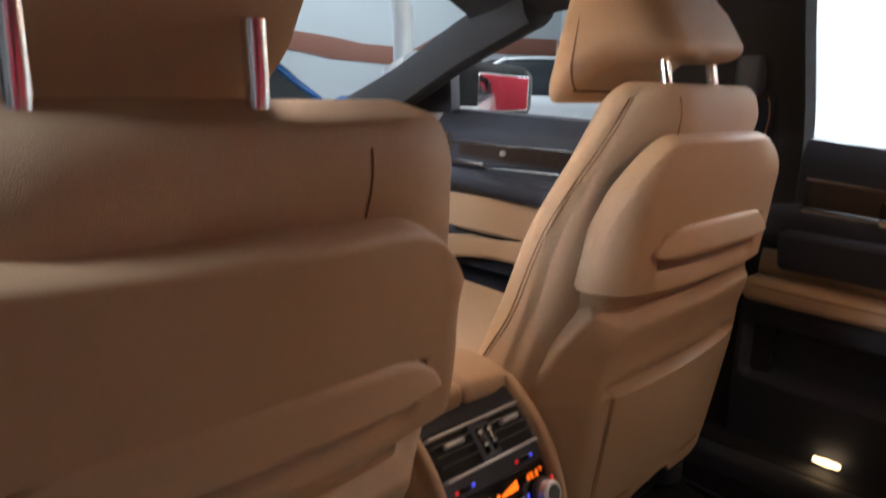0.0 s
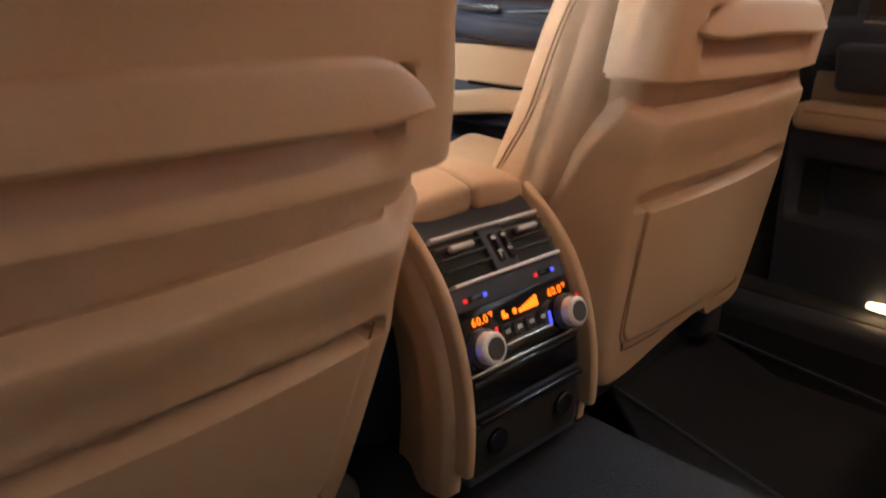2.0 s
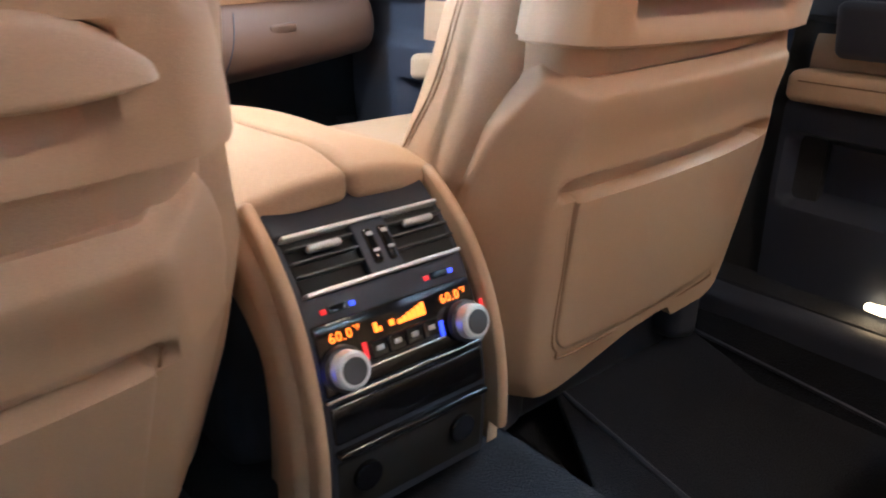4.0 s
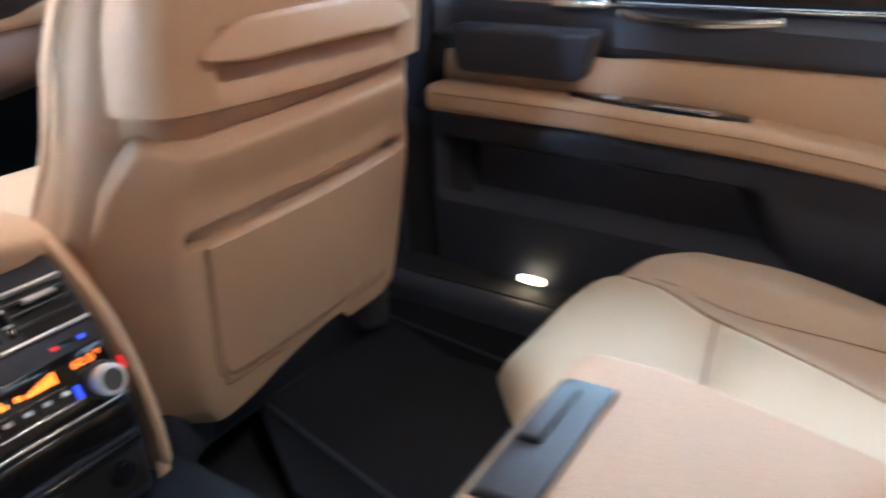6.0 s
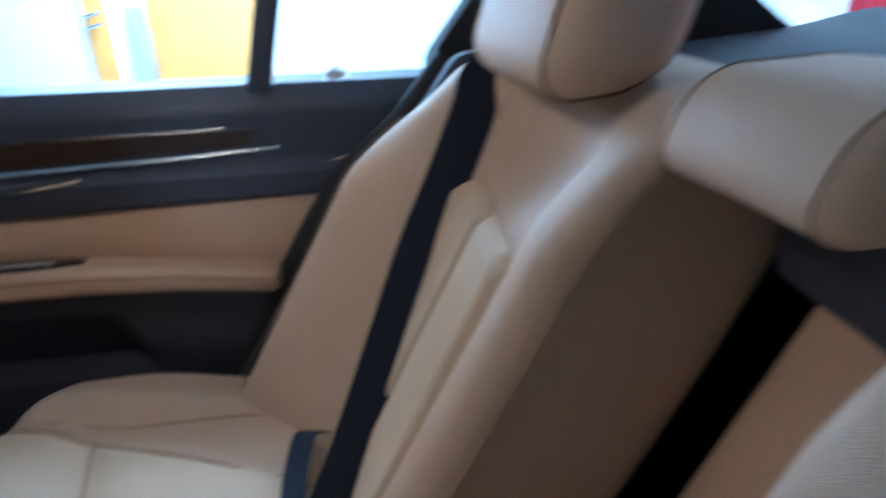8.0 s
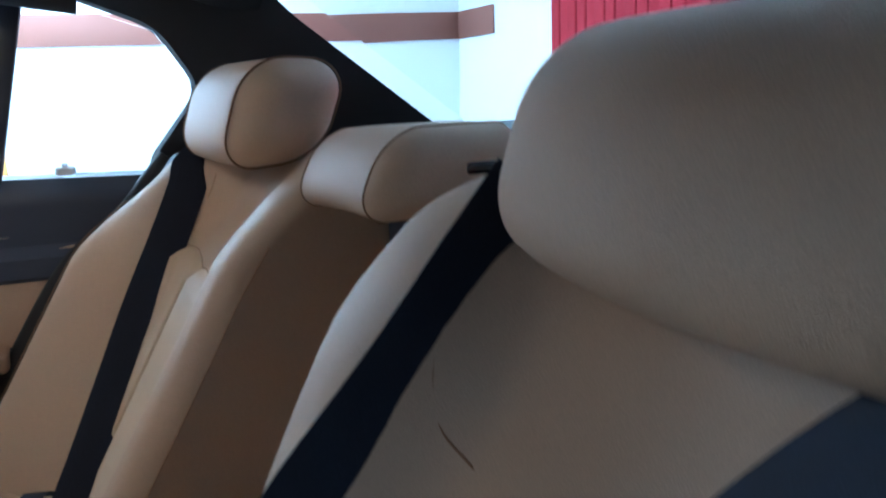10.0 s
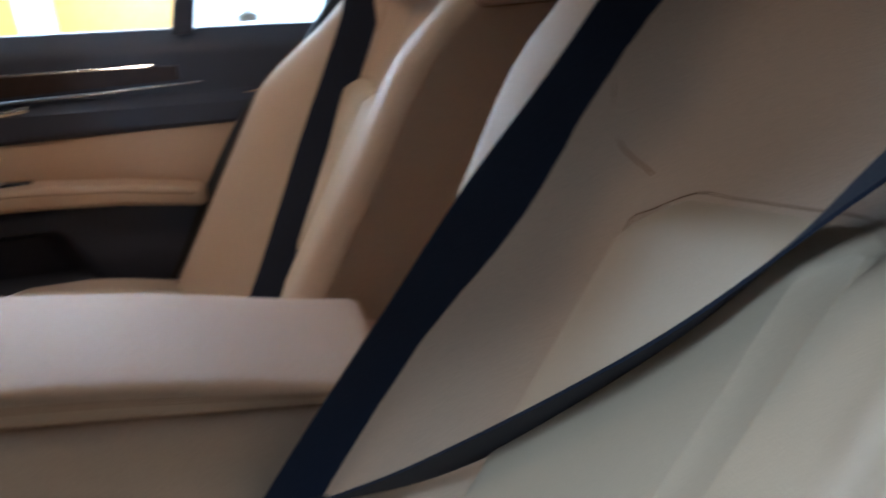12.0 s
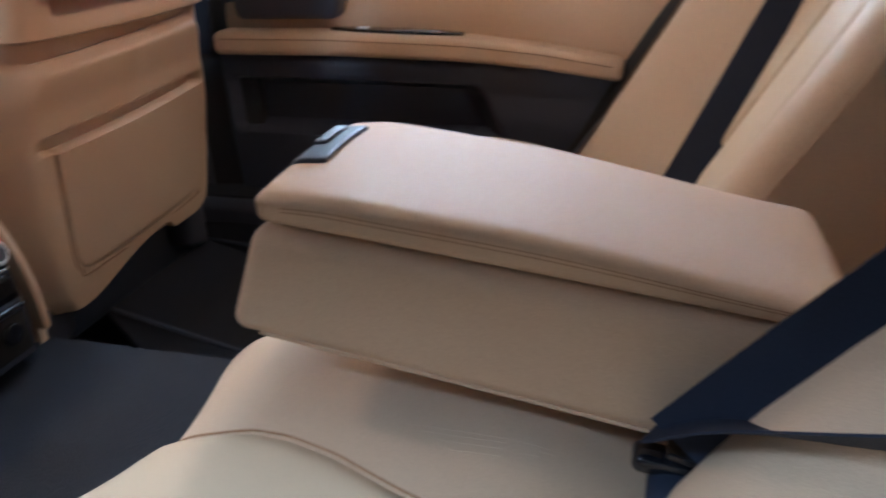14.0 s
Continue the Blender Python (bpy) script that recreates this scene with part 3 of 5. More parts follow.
for x in (-0.056, 0.057):
    for letter, dx in (("6", -0.70), ("0", -0.14), (".", 0.28), ("0", 0.70)):
        writing(letter, "display_digit", x - 0.003 + 0.0115 * dx, 0.165, 0.0115, led_amber, control)
    for letter, dx in (("°", -0.25), ("F", 0.22)):
        writing(letter, "display_digit", x + 0.0125 + 0.007 * dx, 0.163, 0.007, led_amber, control)
for i in range(6):
    part("fan_bar", panel_patch(-0.004 + i * 0.005, 0.0005 + i * 0.005, 0.168 - i * 0.0014, 0.172, 0.003, 0.0042, 1, 0.0004), led_amber, control)
part("fan_icon", panel_patch(-0.0125, -0.0075, 0.166, 0.171, 0.003, 0.0042, 1, 0.0005), led_amber, control)
part("seat_icon", panel_patch(-0.028, -0.024, 0.164, 0.172, 0.003, 0.0042, 1, 0.0005), led_amber, control)
part("seat_icon", panel_patch(-0.0235, -0.0205, 0.168, 0.172, 0.003, 0.0042, 1, 0.0005), led_amber, control)
for i in range(4):
    x = -0.027 + i * 0.018
    b = part("button", panel_patch(x - 0.0085, x + 0.0085, 0.177, 0.192, 0.0, 0.005, 2, 0.0015), black_gloss, control)
    part("button_mark", panel_patch(x - 0.0035, x + 0.0035, 0.182, 0.186, 0.0045, 0.0055, 1, 0.0004), silver, b)
part("chrome_strip", panel_patch(-0.04, 0.04, 0.1945, 0.197, 0.001, 0.006, 1), chrome, console)
part("chrome_strip", panel_patch(-0.083, 0.083, 0.21, 0.2135, -0.001, 0.004, 1), chrome, console)
part("storage_flap", panel_patch(-0.08, 0.08, 0.217, 0.25, -0.004, 0.003, 4, 0.003), black_gloss, console)
part("flap_edge", panel_patch(-0.08, 0.08, 0.255, 0.261, -0.003, 0.008, 1, 0.002), black_gloss, console)
part("socket_panel", panel_patch(-0.08, 0.08, 0.266, 0.322, -0.006, 0.001, 4, 0.003), rubber, console)
for x in (-0.052, 0.052):
    c, out = on_panel(x, 0.288, 0.001), (on_panel(x, 0.288, 1) - on_panel(x, 0.288, 0)).normalized()
    sock = part("power_socket", disc(c, out, 0.0135, 0.005, 20, 0.009), black_gloss, console)
    part("socket_cover", disc(c, out, 0.0085, 0.003, 16), black_soft, sock)
for s in (-1, 1):
    def lid(v, s=s):
        a = (s * 0.059 + v.x) / 0.118
        y = v.y + 1.322
        z = 0.713 + v.z - 0.026 * a * a - 0.006 * ease(1.1, 1.3, y) - 0.03 * ease(1.35, 1.58, y)
        return Vector((s * 0.0592 + v.x, y + 0.018 * a * a * ease(-0.05, -0.2, v.y), z - 0.012 * ease(-0.17, -0.23, v.y)))
    part("armrest_lid", rbox((0, 0, 0), (0.117, 0.46, 0.03), 0.011, lid, k=4, m=(6, 16, 1)), leather, console)
part("console_core", rbox((0, 1.58, 0.475), (0.19, 0.85, 0.29), 0.03, k=2), black_soft, console)
part("console_top", rbox((0, 1.76, 0.625), (0.2, 0.44, 0.03), 0.012, k=2), wood, console, "dark walnut console top")
sel = thing("gear_selector", (0.07, 1.64, 0.62), "chrome and black gear selector on the console", "gear selector")
part("selector_boot", rbox((0.07, 1.64, 0.66), (0.05, 0.09, 0.05), 0.015, k=3), black_gloss, sel)
part("selector_grip", rbox((0.072, 1.64, 0.676), (0.055, 0.1, 0.028), 0.013, k=4), chrome, sel)

# ---- floor of the car ----
cabin = thing("car_floor", (0, 0.8, 0.24), "black carpeted car floor with centre tunnel", "car floor", kind="structure")


def floor_shape(u, v):
    x = -0.8 + 1.6 * u
    y = -0.5 + 3.1 * v
    tun = ease(0.178, 0.152, abs(x)) * 0.125
    sill = ease(0.61, 0.66, abs(x)) * 0.14
    front = ease(1.95, 2.5, y) * 0.25
    return Vector((x, y, 0.292 + tun + sill + front + 0.004 * noise.noise((x * 9, y * 9, 0))))


part("carpet", sheet(140, 60, floor_shape, (0, 0, -0.06)), carpet, cabin)
mat_thing = thing("floor_mat", (0.4, 0.82, 0.3), "black velour rear floor mat", "floor mat")


def mat_shape(v):
    """A mat that lies flat and climbs under the front seat, its inner edge cut aslant there."""
    x, y = 0.44 + v.x, 0.87 + v.y
    rise = ease(0.965, 1.0, y)
    left = ease(0.30, 0.0, x - 0.25) * 0.6 * max(0.0, y - 0.985)
    return Vector((x + left, y, 0.306 + v.z + 0.30 * max(0.0, y - 0.985) * rise))


part("mat_top", rbox((0, 0, 0), (0.38, 0.58, 0.016), 0.006, mat_shape, k=2, m=(8, 24, 1)), carpet, mat_thing)
part("mat_binding", tube([mat_shape(Vector((p, q, 0.004))) for p, q in loop_on(0.188, 0.288, 0.03)], 0.0035, 6, 2), black_soft, mat_thing, "black sewn edge")

# ---- right-hand doors ----
DX = 0.70


def door_face(y, z, front=False):
    """How far out the inner face of a right-hand door lies."""
    x = 0.738 + 0.03 * ease(0.93, 0.99, z)
    x -= 0.022 * ease(0.79, 0.81, z - 0.03 * (0.7 - y) * 0.5) * ease(0.866, 0.845, z)
    x -= 0.034 * ease(0.72, 0.68, z) - 0.012 * ease(0.6, 0.42, z)
    if not front:
        hole = ease(0.545, 0.565, z) * ease(0.655, 0.635, z) * ease(0.5 + 0.5 * (z - 0.545), 0.56 + 0.5 * (z - 0.545), y) * ease(1.05, 1.03, y)
    else:
        hole = ease(0.44, 0.46, z) * ease(0.62, 0.60, z) * ease(1.25, 1.3, y) * ease(1.95, 1.9, y)
    return x + 0.05 * hole


rdoor = thing("door_1", (DX, 0.65, 0.42), "closed rear car door, black and tan trim with walnut inlay", "car door", kind="structure")
part("door_panel", sheet(110, 90, lambda u, v: Vector((door_face(0.06 + 1.0 * u, 0.41 + 0.56 * v), 0.06 + 1.0 * u, 0.41 + 0.56 * v + 0.05 * v * (u - 0.6) * 0.9)), (0.08, 0, 0)), black_soft, rdoor)


def tri_insert(u, v):
    y = 0.16 + (1.045 - 0.16) * u
    z0 = line_at([(0.16, 0.66), (0.325, 0.69), (0.585, 0.73), (0.82, 0.74), (1.045, 0.738)], y)
    z1 = line_at([(0.16, 0.85), (0.4, 0.822), (0.786, 0.793), (1.045, 0.79)], y)
    z = z0 + (z1 - z0) * v
    return Vector((0.724 + 0.006 * v - 0.004 * math.sin(math.pi * v), y, z))


part("leather_insert", sheet(30, 10, tri_insert, (0.03, 0, 0)), leather, rdoor)


def arm_shape(v):
    y = v.y + 0.685
    top = line_at([(0.325, 0.70), (0.45, 0.722), (0.585, 0.737), (0.82, 0.746), (1.05, 0.746)], y)
    h = line_at([(0.325, 0.034), (0.6, 0.04), (1.05, 0.042)], y)
    x = 0.706 + v.x - 0.010 * math.sin((y - 0.32) / 0.73 * math.pi)
    return Vector((x, y, top - h / 2 + v.z / 0.04 * h))


arm = part("armrest", rbox((0, 0, 0), (0.068, 0.735, 0.04), 0.013, arm_shape, k=4, m=(2, 24, 1)), leather, rdoor, "tan leather armrest")
part("armrest_seam", tube([arm_shape(Vector((-0.0338, -0.35 + 0.7 * i / 12, 0.008))) for i in range(13)], 0.0011, 6, 3), thread, arm)


def switch_shape(v):
    y = 0.705 + v.y
    k = 1 - abs(v.y / 0.125) ** 2.5 * 0.75
    return Vector((0.70 + v.x * k, y, line_at([(0.585, 0.737), (0.82, 0.746)], y) + v.z + 0.001))


sw = part("window_switch_panel", rbox((0, 0, 0), (0.04, 0.24, 0.008), 0.003, switch_shape, k=2, m=(2, 16, 1)), black_gloss, arm, "glossy black switch panel")
part("switch_key", rbox((0.697, 0.765, 0.7485), (0.012, 0.02, 0.006), 0.002), silver, sw)
part("switch_trim", rbox((0.69, 0.665, 0.7445), (0.012, 0.085, 0.006), 0.0025), chrome, sw)


def ash(v):
    k = ease(-0.02, -0.11, v.y)
    return Vector((v.x - 0.012 * (v.z / 0.04), v.y + 0.016 * k * (1 - v.z / 0.036), v.z + 0.003))


ashtray = part("ash_box", rbox((0.702, 0.893, 0.797), (0.05, 0.225, 0.072), 0.012, ash, k=3, m=(1, 8, 2)), black_soft, rdoor, "black pull-out ashtray box")
part("ash_lid_edge", rbox((0.687, 0.893, 0.829), (0.03, 0.215, 0.006), 0.003, k=2), black_gloss, ashtray)


def wood_strip(u, v):
    y = 0.33 + (0.99 - 0.33) * u
    z0, z1 = 0.874, line_at([(0.33, 0.897), (0.99, 0.918)], y)
    return Vector((0.732, y, z0 + (z1 - z0) * v))


part("walnut_inlay", sheet(20, 4, wood_strip, (0.02, 0, 0)), wood, rdoor, "dark walnut inlay")
part("chrome_line", tube([(0.732, 0.295, 0.868), (0.728, 0.5, 0.866), (0.727, 0.8, 0.866), (0.729, 0.99, 0.869)], (0.0015, 0.0065), 8, 8, 0.6), chrome, rdoor, "tapering chrome line")
part("chrome_line", tube([(0.735, 0.37, 0.90), (0.733, 0.6, 0.908), (0.733, 0.8, 0.915), (0.735, 0.99, 0.921)], 0.0025, 8, 8), chrome, rdoor, "thin chrome line")
part("grip_edge", tube([(0.722, 0.57, 0.853), (0.714, 0.64, 0.848), (0.714, 0.7, 0.848), (0.722, 0.77, 0.855)], (0.006, 0.006), 8, 6), chrome, rdoor)
bowl = part("handle_bowl", rbox((0.728, 0.825, 0.885), (0.016, 0.09, 0.03), 0.007, k=3), black_gloss, rdoor)
part("release_handle", rbox((0.716, 0.825, 0.865), (0.018, 0.085, 0.018), 0.008, k=4), chrome, bowl, "chrome door release handle")
lamp = part("courtesy_lamp", rbox((0.699, 0.876, 0.447), (0.012, 0.046, 0.014), 0.005, lambda v: Vector((v.x, v.y, v.z * (1 - 0.3 * abs(v.y) / 0.023))), k=2, m=(1, 4, 1)), lamp_glow, rdoor, "lit warm courtesy lamp")
ll = bpy.data.lights.new("courtesy_light", "AREA")
ll.energy, ll.size, ll.color = 0.03, 0.04, (1.0, 0.66, 0.3)
lo = new("courtesy_light", ll)
lo.matrix_world = look((0.684, 0.876, 0.452), (0.52, 0.9, 0.3))
tagged(lo, "small warm lamp low in the door", "lamp", kind="structure")

# ---- rear seats ----


def back_y(z, x=0.37):
    """The front face of the rear backrests at their middle."""
    return -0.045 + 0.6 * (0.98 - z) + 0.06 * x


def rear_face(side, x, z):
    """The front face of a rear backrest, x metres out from the middle of the car."""
    w = line_at([(0.45, 1.0), (0.8, 1.0), (0.92, 0.97), (0.98, 0.9), (1.0, 0.84)], z)
    a = (x - 0.3725 + 0.015 * ease(0.9, 1.0, z)) / (0.2425 * w)
    y = back_y(z, side * x)
    y += 0.05 * ease(-0.42, -0.8, a) * ease(1.03, 0.9, z)
    y += (0.075 + 0.065 * ease(0.98, 0.85, z)) * ease(0.3, 0.88, a)
    return y - 0.018 * ease(0.86, 0.92, z) * ease(0.75, 0.3, abs(a))


def rear_back(side):
    seat = thing("passenger_seat", (side * 0.38, 0.15, 0.45), "tan leather rear backrest with raised bolsters and headrest", "rear seat", "rear seats")

    def shape(v):
        z = 0.725 + v.z
        a = v.x / 0.2425 * side
        w = line_at([(0.45, 1.0), (0.8, 1.0), (0.92, 0.97), (0.98, 0.9), (1.0, 0.84)], z)
        x = 0.3725 + 0.2425 * a * w - 0.015 * ease(0.9, 1.0, z)
        y = back_y(z, side * x) - 0.075 + v.y
        if v.y > 0:
            y = rear_face(side, x, z) - 0.075 + v.y
        if side < 0:
            x -= 0.028 * ease(-0.5, -1.0, a) * ease(0.77, 0.88, z)
            z += 0.018 * ease(-0.3, -0.9, a) * ease(0.85, 0.97, z)
        return Vector((side * x, y, z))

    cover = part("backrest", rbox((0, 0, 0), (0.485, 0.15, 0.55), 0.035, shape, k=5, m=(34, 2, 30)), seat_leather, seat)
    lift = 0.012 if side < 0 else -0.012
    middle, half, valley = (0.396, 0.126, 0.15) if side < 0 else (0.384, 0.114, 0.0)

    def insert(u, v):
        """Two soft flutes with a valley between, sunk into the backrest along their rim."""
        t = 2 * u - 1
        top = 0.875 + lift + 0.013 * t - 0.012 * ease(0.75, 1.0, -t) - 0.004 * ease(0.12, 0.0, abs(t - valley))
        z = 0.47 + (top - 0.47) * v
        x = middle + half * t * (1 - 0.05 * v) - 0.03 * (1 - v)
        d = min((1 - abs(t)) * 0.112, (1 - v) * (top - 0.47))
        rise = 0.026 * (1 - (1 - min(1.0, d / 0.015)) ** 2) - 0.009
        rise -= 0.022 * ease(0.009, 0.0, abs(t - valley) * 0.112) * ease(0.0, 0.02, d)
        return Vector((side * x, rear_face(side, x, z) + rise, z))

    # thin dark rod along the rim stands in for the crease's shade
    rim = [(0.0, 0.45 + 0.055 * i) for i in range(10)] + [(0.006, 0.992)] + [(0.03 + 0.094 * i, 1.0) for i in range(11)] + [(0.994, 0.992)] + [(1.0, 0.945 - 0.055 * i) for i in range(10)]
    part("crease_shade", tube([insert(u, v) + Vector((0, 0.0094, 0)) for u, v in rim], 0.0004, 6, 3), thread, seat)
    part("insert_panel", sheet(60, 60, insert, (0, -0.03, 0)), leather_soft, seat)

    def head(v):
        f = v.z / 0.065
        z = (1.049 if side > 0 else 1.043) + v.z - 0.008 * (0.5 - v.y / 0.13) * f
        x = 0.392 + v.x * (1 - 0.05 * f * f) - (0.02 + 0.015 * ease(0.0, 0.131, v.x * side) if side < 0 else 0)
        inner = max(0.0, -v.x / 0.1425) if side < 0 else 0.0
        x -= 0.04 * inner
        return Vector((side * x, -0.057 - 0.045 * inner ** 2 - (0.008 if side < 0 else 0) + v.y - 0.022 * f + 0.06 * side * x + 0.04 * (x - 0.392) - 0.012 * (v.x / 0.14) ** 2 * (0.5 + v.y / 0.13), z))

    rest = part("headrest", rbox((0, 0, 0), (0.285, 0.13, 0.13), 0.05, head, k=7, m=(8, 4, 3)), seat_leather, seat)
    for e in (-1, 1) if side > 0 else (1,):
        part("piping", tube([head(Vector((e * 0.108, p, q))) for p, q in loop_on(0.065, 0.065, 0.05)], 0.0013, 6, 2), thread, rest)
    # seams: along both bolsters, and across above the insert
    def seam(pairs):
        part("bolster_seam", tube([shape(Vector((side * p, 0.0752, q))) for p, q in pairs], 0.0011, 6, 3), thread, cover)

    def crease(points):
        part("bolster_seam", tube([(side * x, rear_face(side, x, z) - 0.0004, z) for x, z in points], 0.0008, 6, 6), seam_thread, cover)

    crease([(0.212, 0.965), (0.216, 0.945), (0.224, 0.922), (0.24, 0.893), (0.268, 0.866 + lift)])
    crease([(0.478, 0.965), (0.480, 0.94), (0.486, 0.915), (0.497, 0.882 + lift)])
    seam([(0.228, -0.2 + 0.4 * i / 8) for i in range(9)])
    line = [shape(Vector((-side * 0.2428, 0.047, -0.2 + 0.4 * i / 8))) for i in range(9)]
    part("side_seam", tube(line, 0.0012, 6, 3), pale_thread, cover)
    return seat


rear_back(1)
rear_back(-1)

bench = thing("rear_bench", (0, 0.4, 0.30), "cream tan leather rear bench cushion on its carpeted base", "rear bench")


def seat_top(y):
    return 0.006 - 0.075 * ease(0.36, 0.12, y) - 0.012 * ease(0.6, 0.72, y)


def seam_x(y):
    """How far out the seam beside the cushion's pale panels runs."""
    return line_at([(0.2, 0.345), (0.344, 0.404), (0.434, 0.446), (0.555, 0.501), (0.617, 0.542), (0.673, 0.565), (0.75, 0.575)], y)


def inner_x(y):
    return line_at([(0.2, 0.23), (0.37, 0.203), (0.43, 0.18), (0.502, 0.158), (0.56, 0.147), (0.60, 0.145), (0.75, 0.16)], y)


def cross_y(x):
    """The seam across the cushion between its front and rear panel."""
    return line_at([(0.14, 0.515), (0.325, 0.527), (0.407, 0.54), (0.501, 0.555), (0.6, 0.57)], x)


def cushion(side):
    def f(v):
        a = v.x / 0.255 * side
        x = 0.395 + 0.255 * a
        if a > 0.3:
            x = 0.4715 + (a - 0.3) / 0.7 * 0.2
        if a < -0.3:
            x = 0.3185 + (a + 0.3) / 0.7 * (0.375 if side < 0 else 0.25)
        y = 0.43 + v.y
        z = 0.487 + v.z
        if v.z > 0:
            # a shallow hollow outside the pale panels, then a raised rim
            out = x - seam_x(y)
            z += seat_top(y) - 0.016 * ease(0.0, 0.05, out) * ease(0.72, 0.6, y)
            z += (0.032 - 0.036 * ease(0.55, 0.27, y)) * ease(0.545, 0.58, x - 0.03 * ease(0.5, 0.68, y)) * ease(0.74, 0.62, y) * ease(0.0, 0.05, v.z)
        if v.y > 0:
            y -= (0.10 * max(0.0, a - 0.3) ** 2.2 + 0.085 * ease(-0.2, -0.6, a) - 0.03 * ease(-0.6, -1.0, a)) * v.y / 0.29
            y -= 0.06 * ease(0.02, -0.1, v.z) * v.y / 0.29
        return Vector((side * (x - 0.025 * ease(0.45, 0.2, y) * (a > 0)), y, z))
    seat = part("cushion", rbox((0, 0, 0), (0.51, 0.60, 0.15), 0.05, f, k=6, m=(40, 32, 2)), seat_leather, bench)

    def on_top(x, s, h):
        """A place h above the cushion, x out from the middle and s along its top and over its front edge."""
        a = (x - 0.395) / 0.255
        if a > 0.3:
            a = 0.3 + (x - 0.4715) / 0.2 * 0.7
        if a < -0.3:
            a = -0.3 + (x - 0.3185) / (0.375 if side < 0 else 0.25) * 0.7
        bend = max(0.0, min(1.35, (s - 0.68) / 0.05))
        y = min(s, 0.68) - 0.43 + (0.05 + h) * math.sin(bend)
        return f(Vector((side * 0.255 * a, y, 0.025 + (0.05 + h) * math.cos(bend))))

    def panel(s0, s1):
        def surface(u, v):
            s = s0 + (s1 - s0) * v
            x = inner_x(s) + (seam_x(s) - inner_x(s)) * u
            shift = cross_y(x) - 0.54
            s += shift * (1 - v if s0 > 0.5 else v) if side > 0 else 0.0
            wide = seam_x(s) - inner_x(s)
            ends = v * (s1 - s0) if s0 > 0.5 else (1 - v) * (s1 - s0) if side > 0 else 0.3
            d = min(u * wide, (1 - u) * wide, 0.55 * ends)
            h = 0.016 * (1 - (1 - min(1.0, d / 0.03)) ** 2.0) - 0.004
            h += 0.004 * math.sin(math.pi * u) * math.sin(math.pi * min(1.0, ends / 0.2))
            return on_top(x, s, h)
        return surface

    for s0, s1 in ((0.20, 0.54), (0.54, 0.745)) if side > 0 else ((0.20, 0.745),):
        g = panel(s0, s1)
        part("cushion_panel", sheet(40, 44, g, (0, -0.004, -0.012)), leather_soft, seat)
        for u in (0.0, 1.0):
            part("panel_seam", tube([g(u, k / 24) + Vector((0, 0, 0.0048)) for k in range(25)], 0.0011, 6, 2), seam_thread, seat)
    part("rim_seam", tube([on_top(0.545 + 0.03 * ease(0.5, 0.68, y), y, 0.0003) for y in (0.3, 0.36, 0.42, 0.48, 0.54, 0.59, 0.63, 0.655)], 0.0011, 6, 3), seam_thread, seat)
    if side < 0:
        # fine creases in the leather beside the armrest
        for k in range(4):
            part("crease", tube([on_top(0.112 + 0.007 * k + 0.002 * math.sin(9 * y + k), y, -0.0005) for y in (0.30 + 0.02 * k, 0.33, 0.36, 0.40, 0.44 - 0.015 * k)], 0.0007, 6, 3), seat_leather, seat)
    if side > 0:
        part("panel_seam", tube([on_top(0.15 + 0.35 * k / 16, cross_y(0.15 + 0.35 * k / 16), 0.0002) for k in range(17)], 0.0012, 6, 2), seam_thread, seat)


cushion(1)
cushion(-1)
part("bench_centre", rbox((0, 0.38, 0.47), (0.40, 0.42, 0.15), 0.055, lambda v: Vector((v.x, v.y - 0.05 * ease(0.0, -0.07, v.z) * (v.y > 0), v.z + seat_top(0.4 + v.y) * (v.z > 0))), k=5, m=(4, 10, 2)), seat_leather, bench)
part("bench_base", rbox((0, 0.34, 0.36), (1.24, 0.5, 0.16), 0.03, k=2), carpet, bench)

# folding centre armrest
armrest = thing("folding_armrest", (0, 0.35, 0.58), "folded-down tan leather rear centre armrest with lid", "armrest")


def arm_gap(y):
    return 0.735 - 0.124 * (0.535 - y)


def arm_taper(x, y):
    """The armrest's inner side runs in towards its hinge."""
    return 1 - (0.3 + 0.16 * ease(0.5, 0.15, y)) * ease(-0.01, 0.04, x)


def arm_box(v):
    q = (v.z + 0.045) / 0.09
    y = 0.332 + v.y + (0.036 * (1 - q)) * ease(-0.1, 0.15, v.y)
    low = 0.640 - 0.157 * (0.582 - y)
    return Vector((v.x * arm_taper(v.x, y), y, low + (arm_gap(y) - 0.003 - low) * q))


def arm_lid(v):
    q = (v.z + 0.022) / 0.044
    y = 0.34 + v.y
    h = 0.0365 - 0.013 * ease(0.36, 0.13, y) - 0.008 * ease(0.49, 0.55, y)
    x = v.x * (1 - 0.03 * (1 - q)) * arm_taper(v.x, y)
    return Vector((x, y, arm_gap(y) + h * q - 0.006 * (v.x / 0.118) ** 2 * q))


box = part("armrest_box", rbox((0, 0, 0), (0.232, 0.435, 0.09), 0.015, arm_box, k=5, m=(4, 12, 3)), leather, armrest)
lid_top = part("armrest_top", rbox((0, 0, 0), (0.24, 0.41, 0.044), 0.014, arm_lid, k=6, m=(6, 14, 1)), leather, armrest)
for q in (0.004, 0.009):
    part("lid_seam", tube([arm_lid(Vector((-0.1195, -0.19 + 0.37 * i / 12, q - 0.001))) for i in range(13)], 0.0007, 6, 2), seam_thread, lid_top)
part("box_edge", tube([arm_box(Vector((-0.1125, -0.2 + 0.39 * i / 10, -0.0412))) for i in range(11)], 0.0016, 6, 2), leather, box)
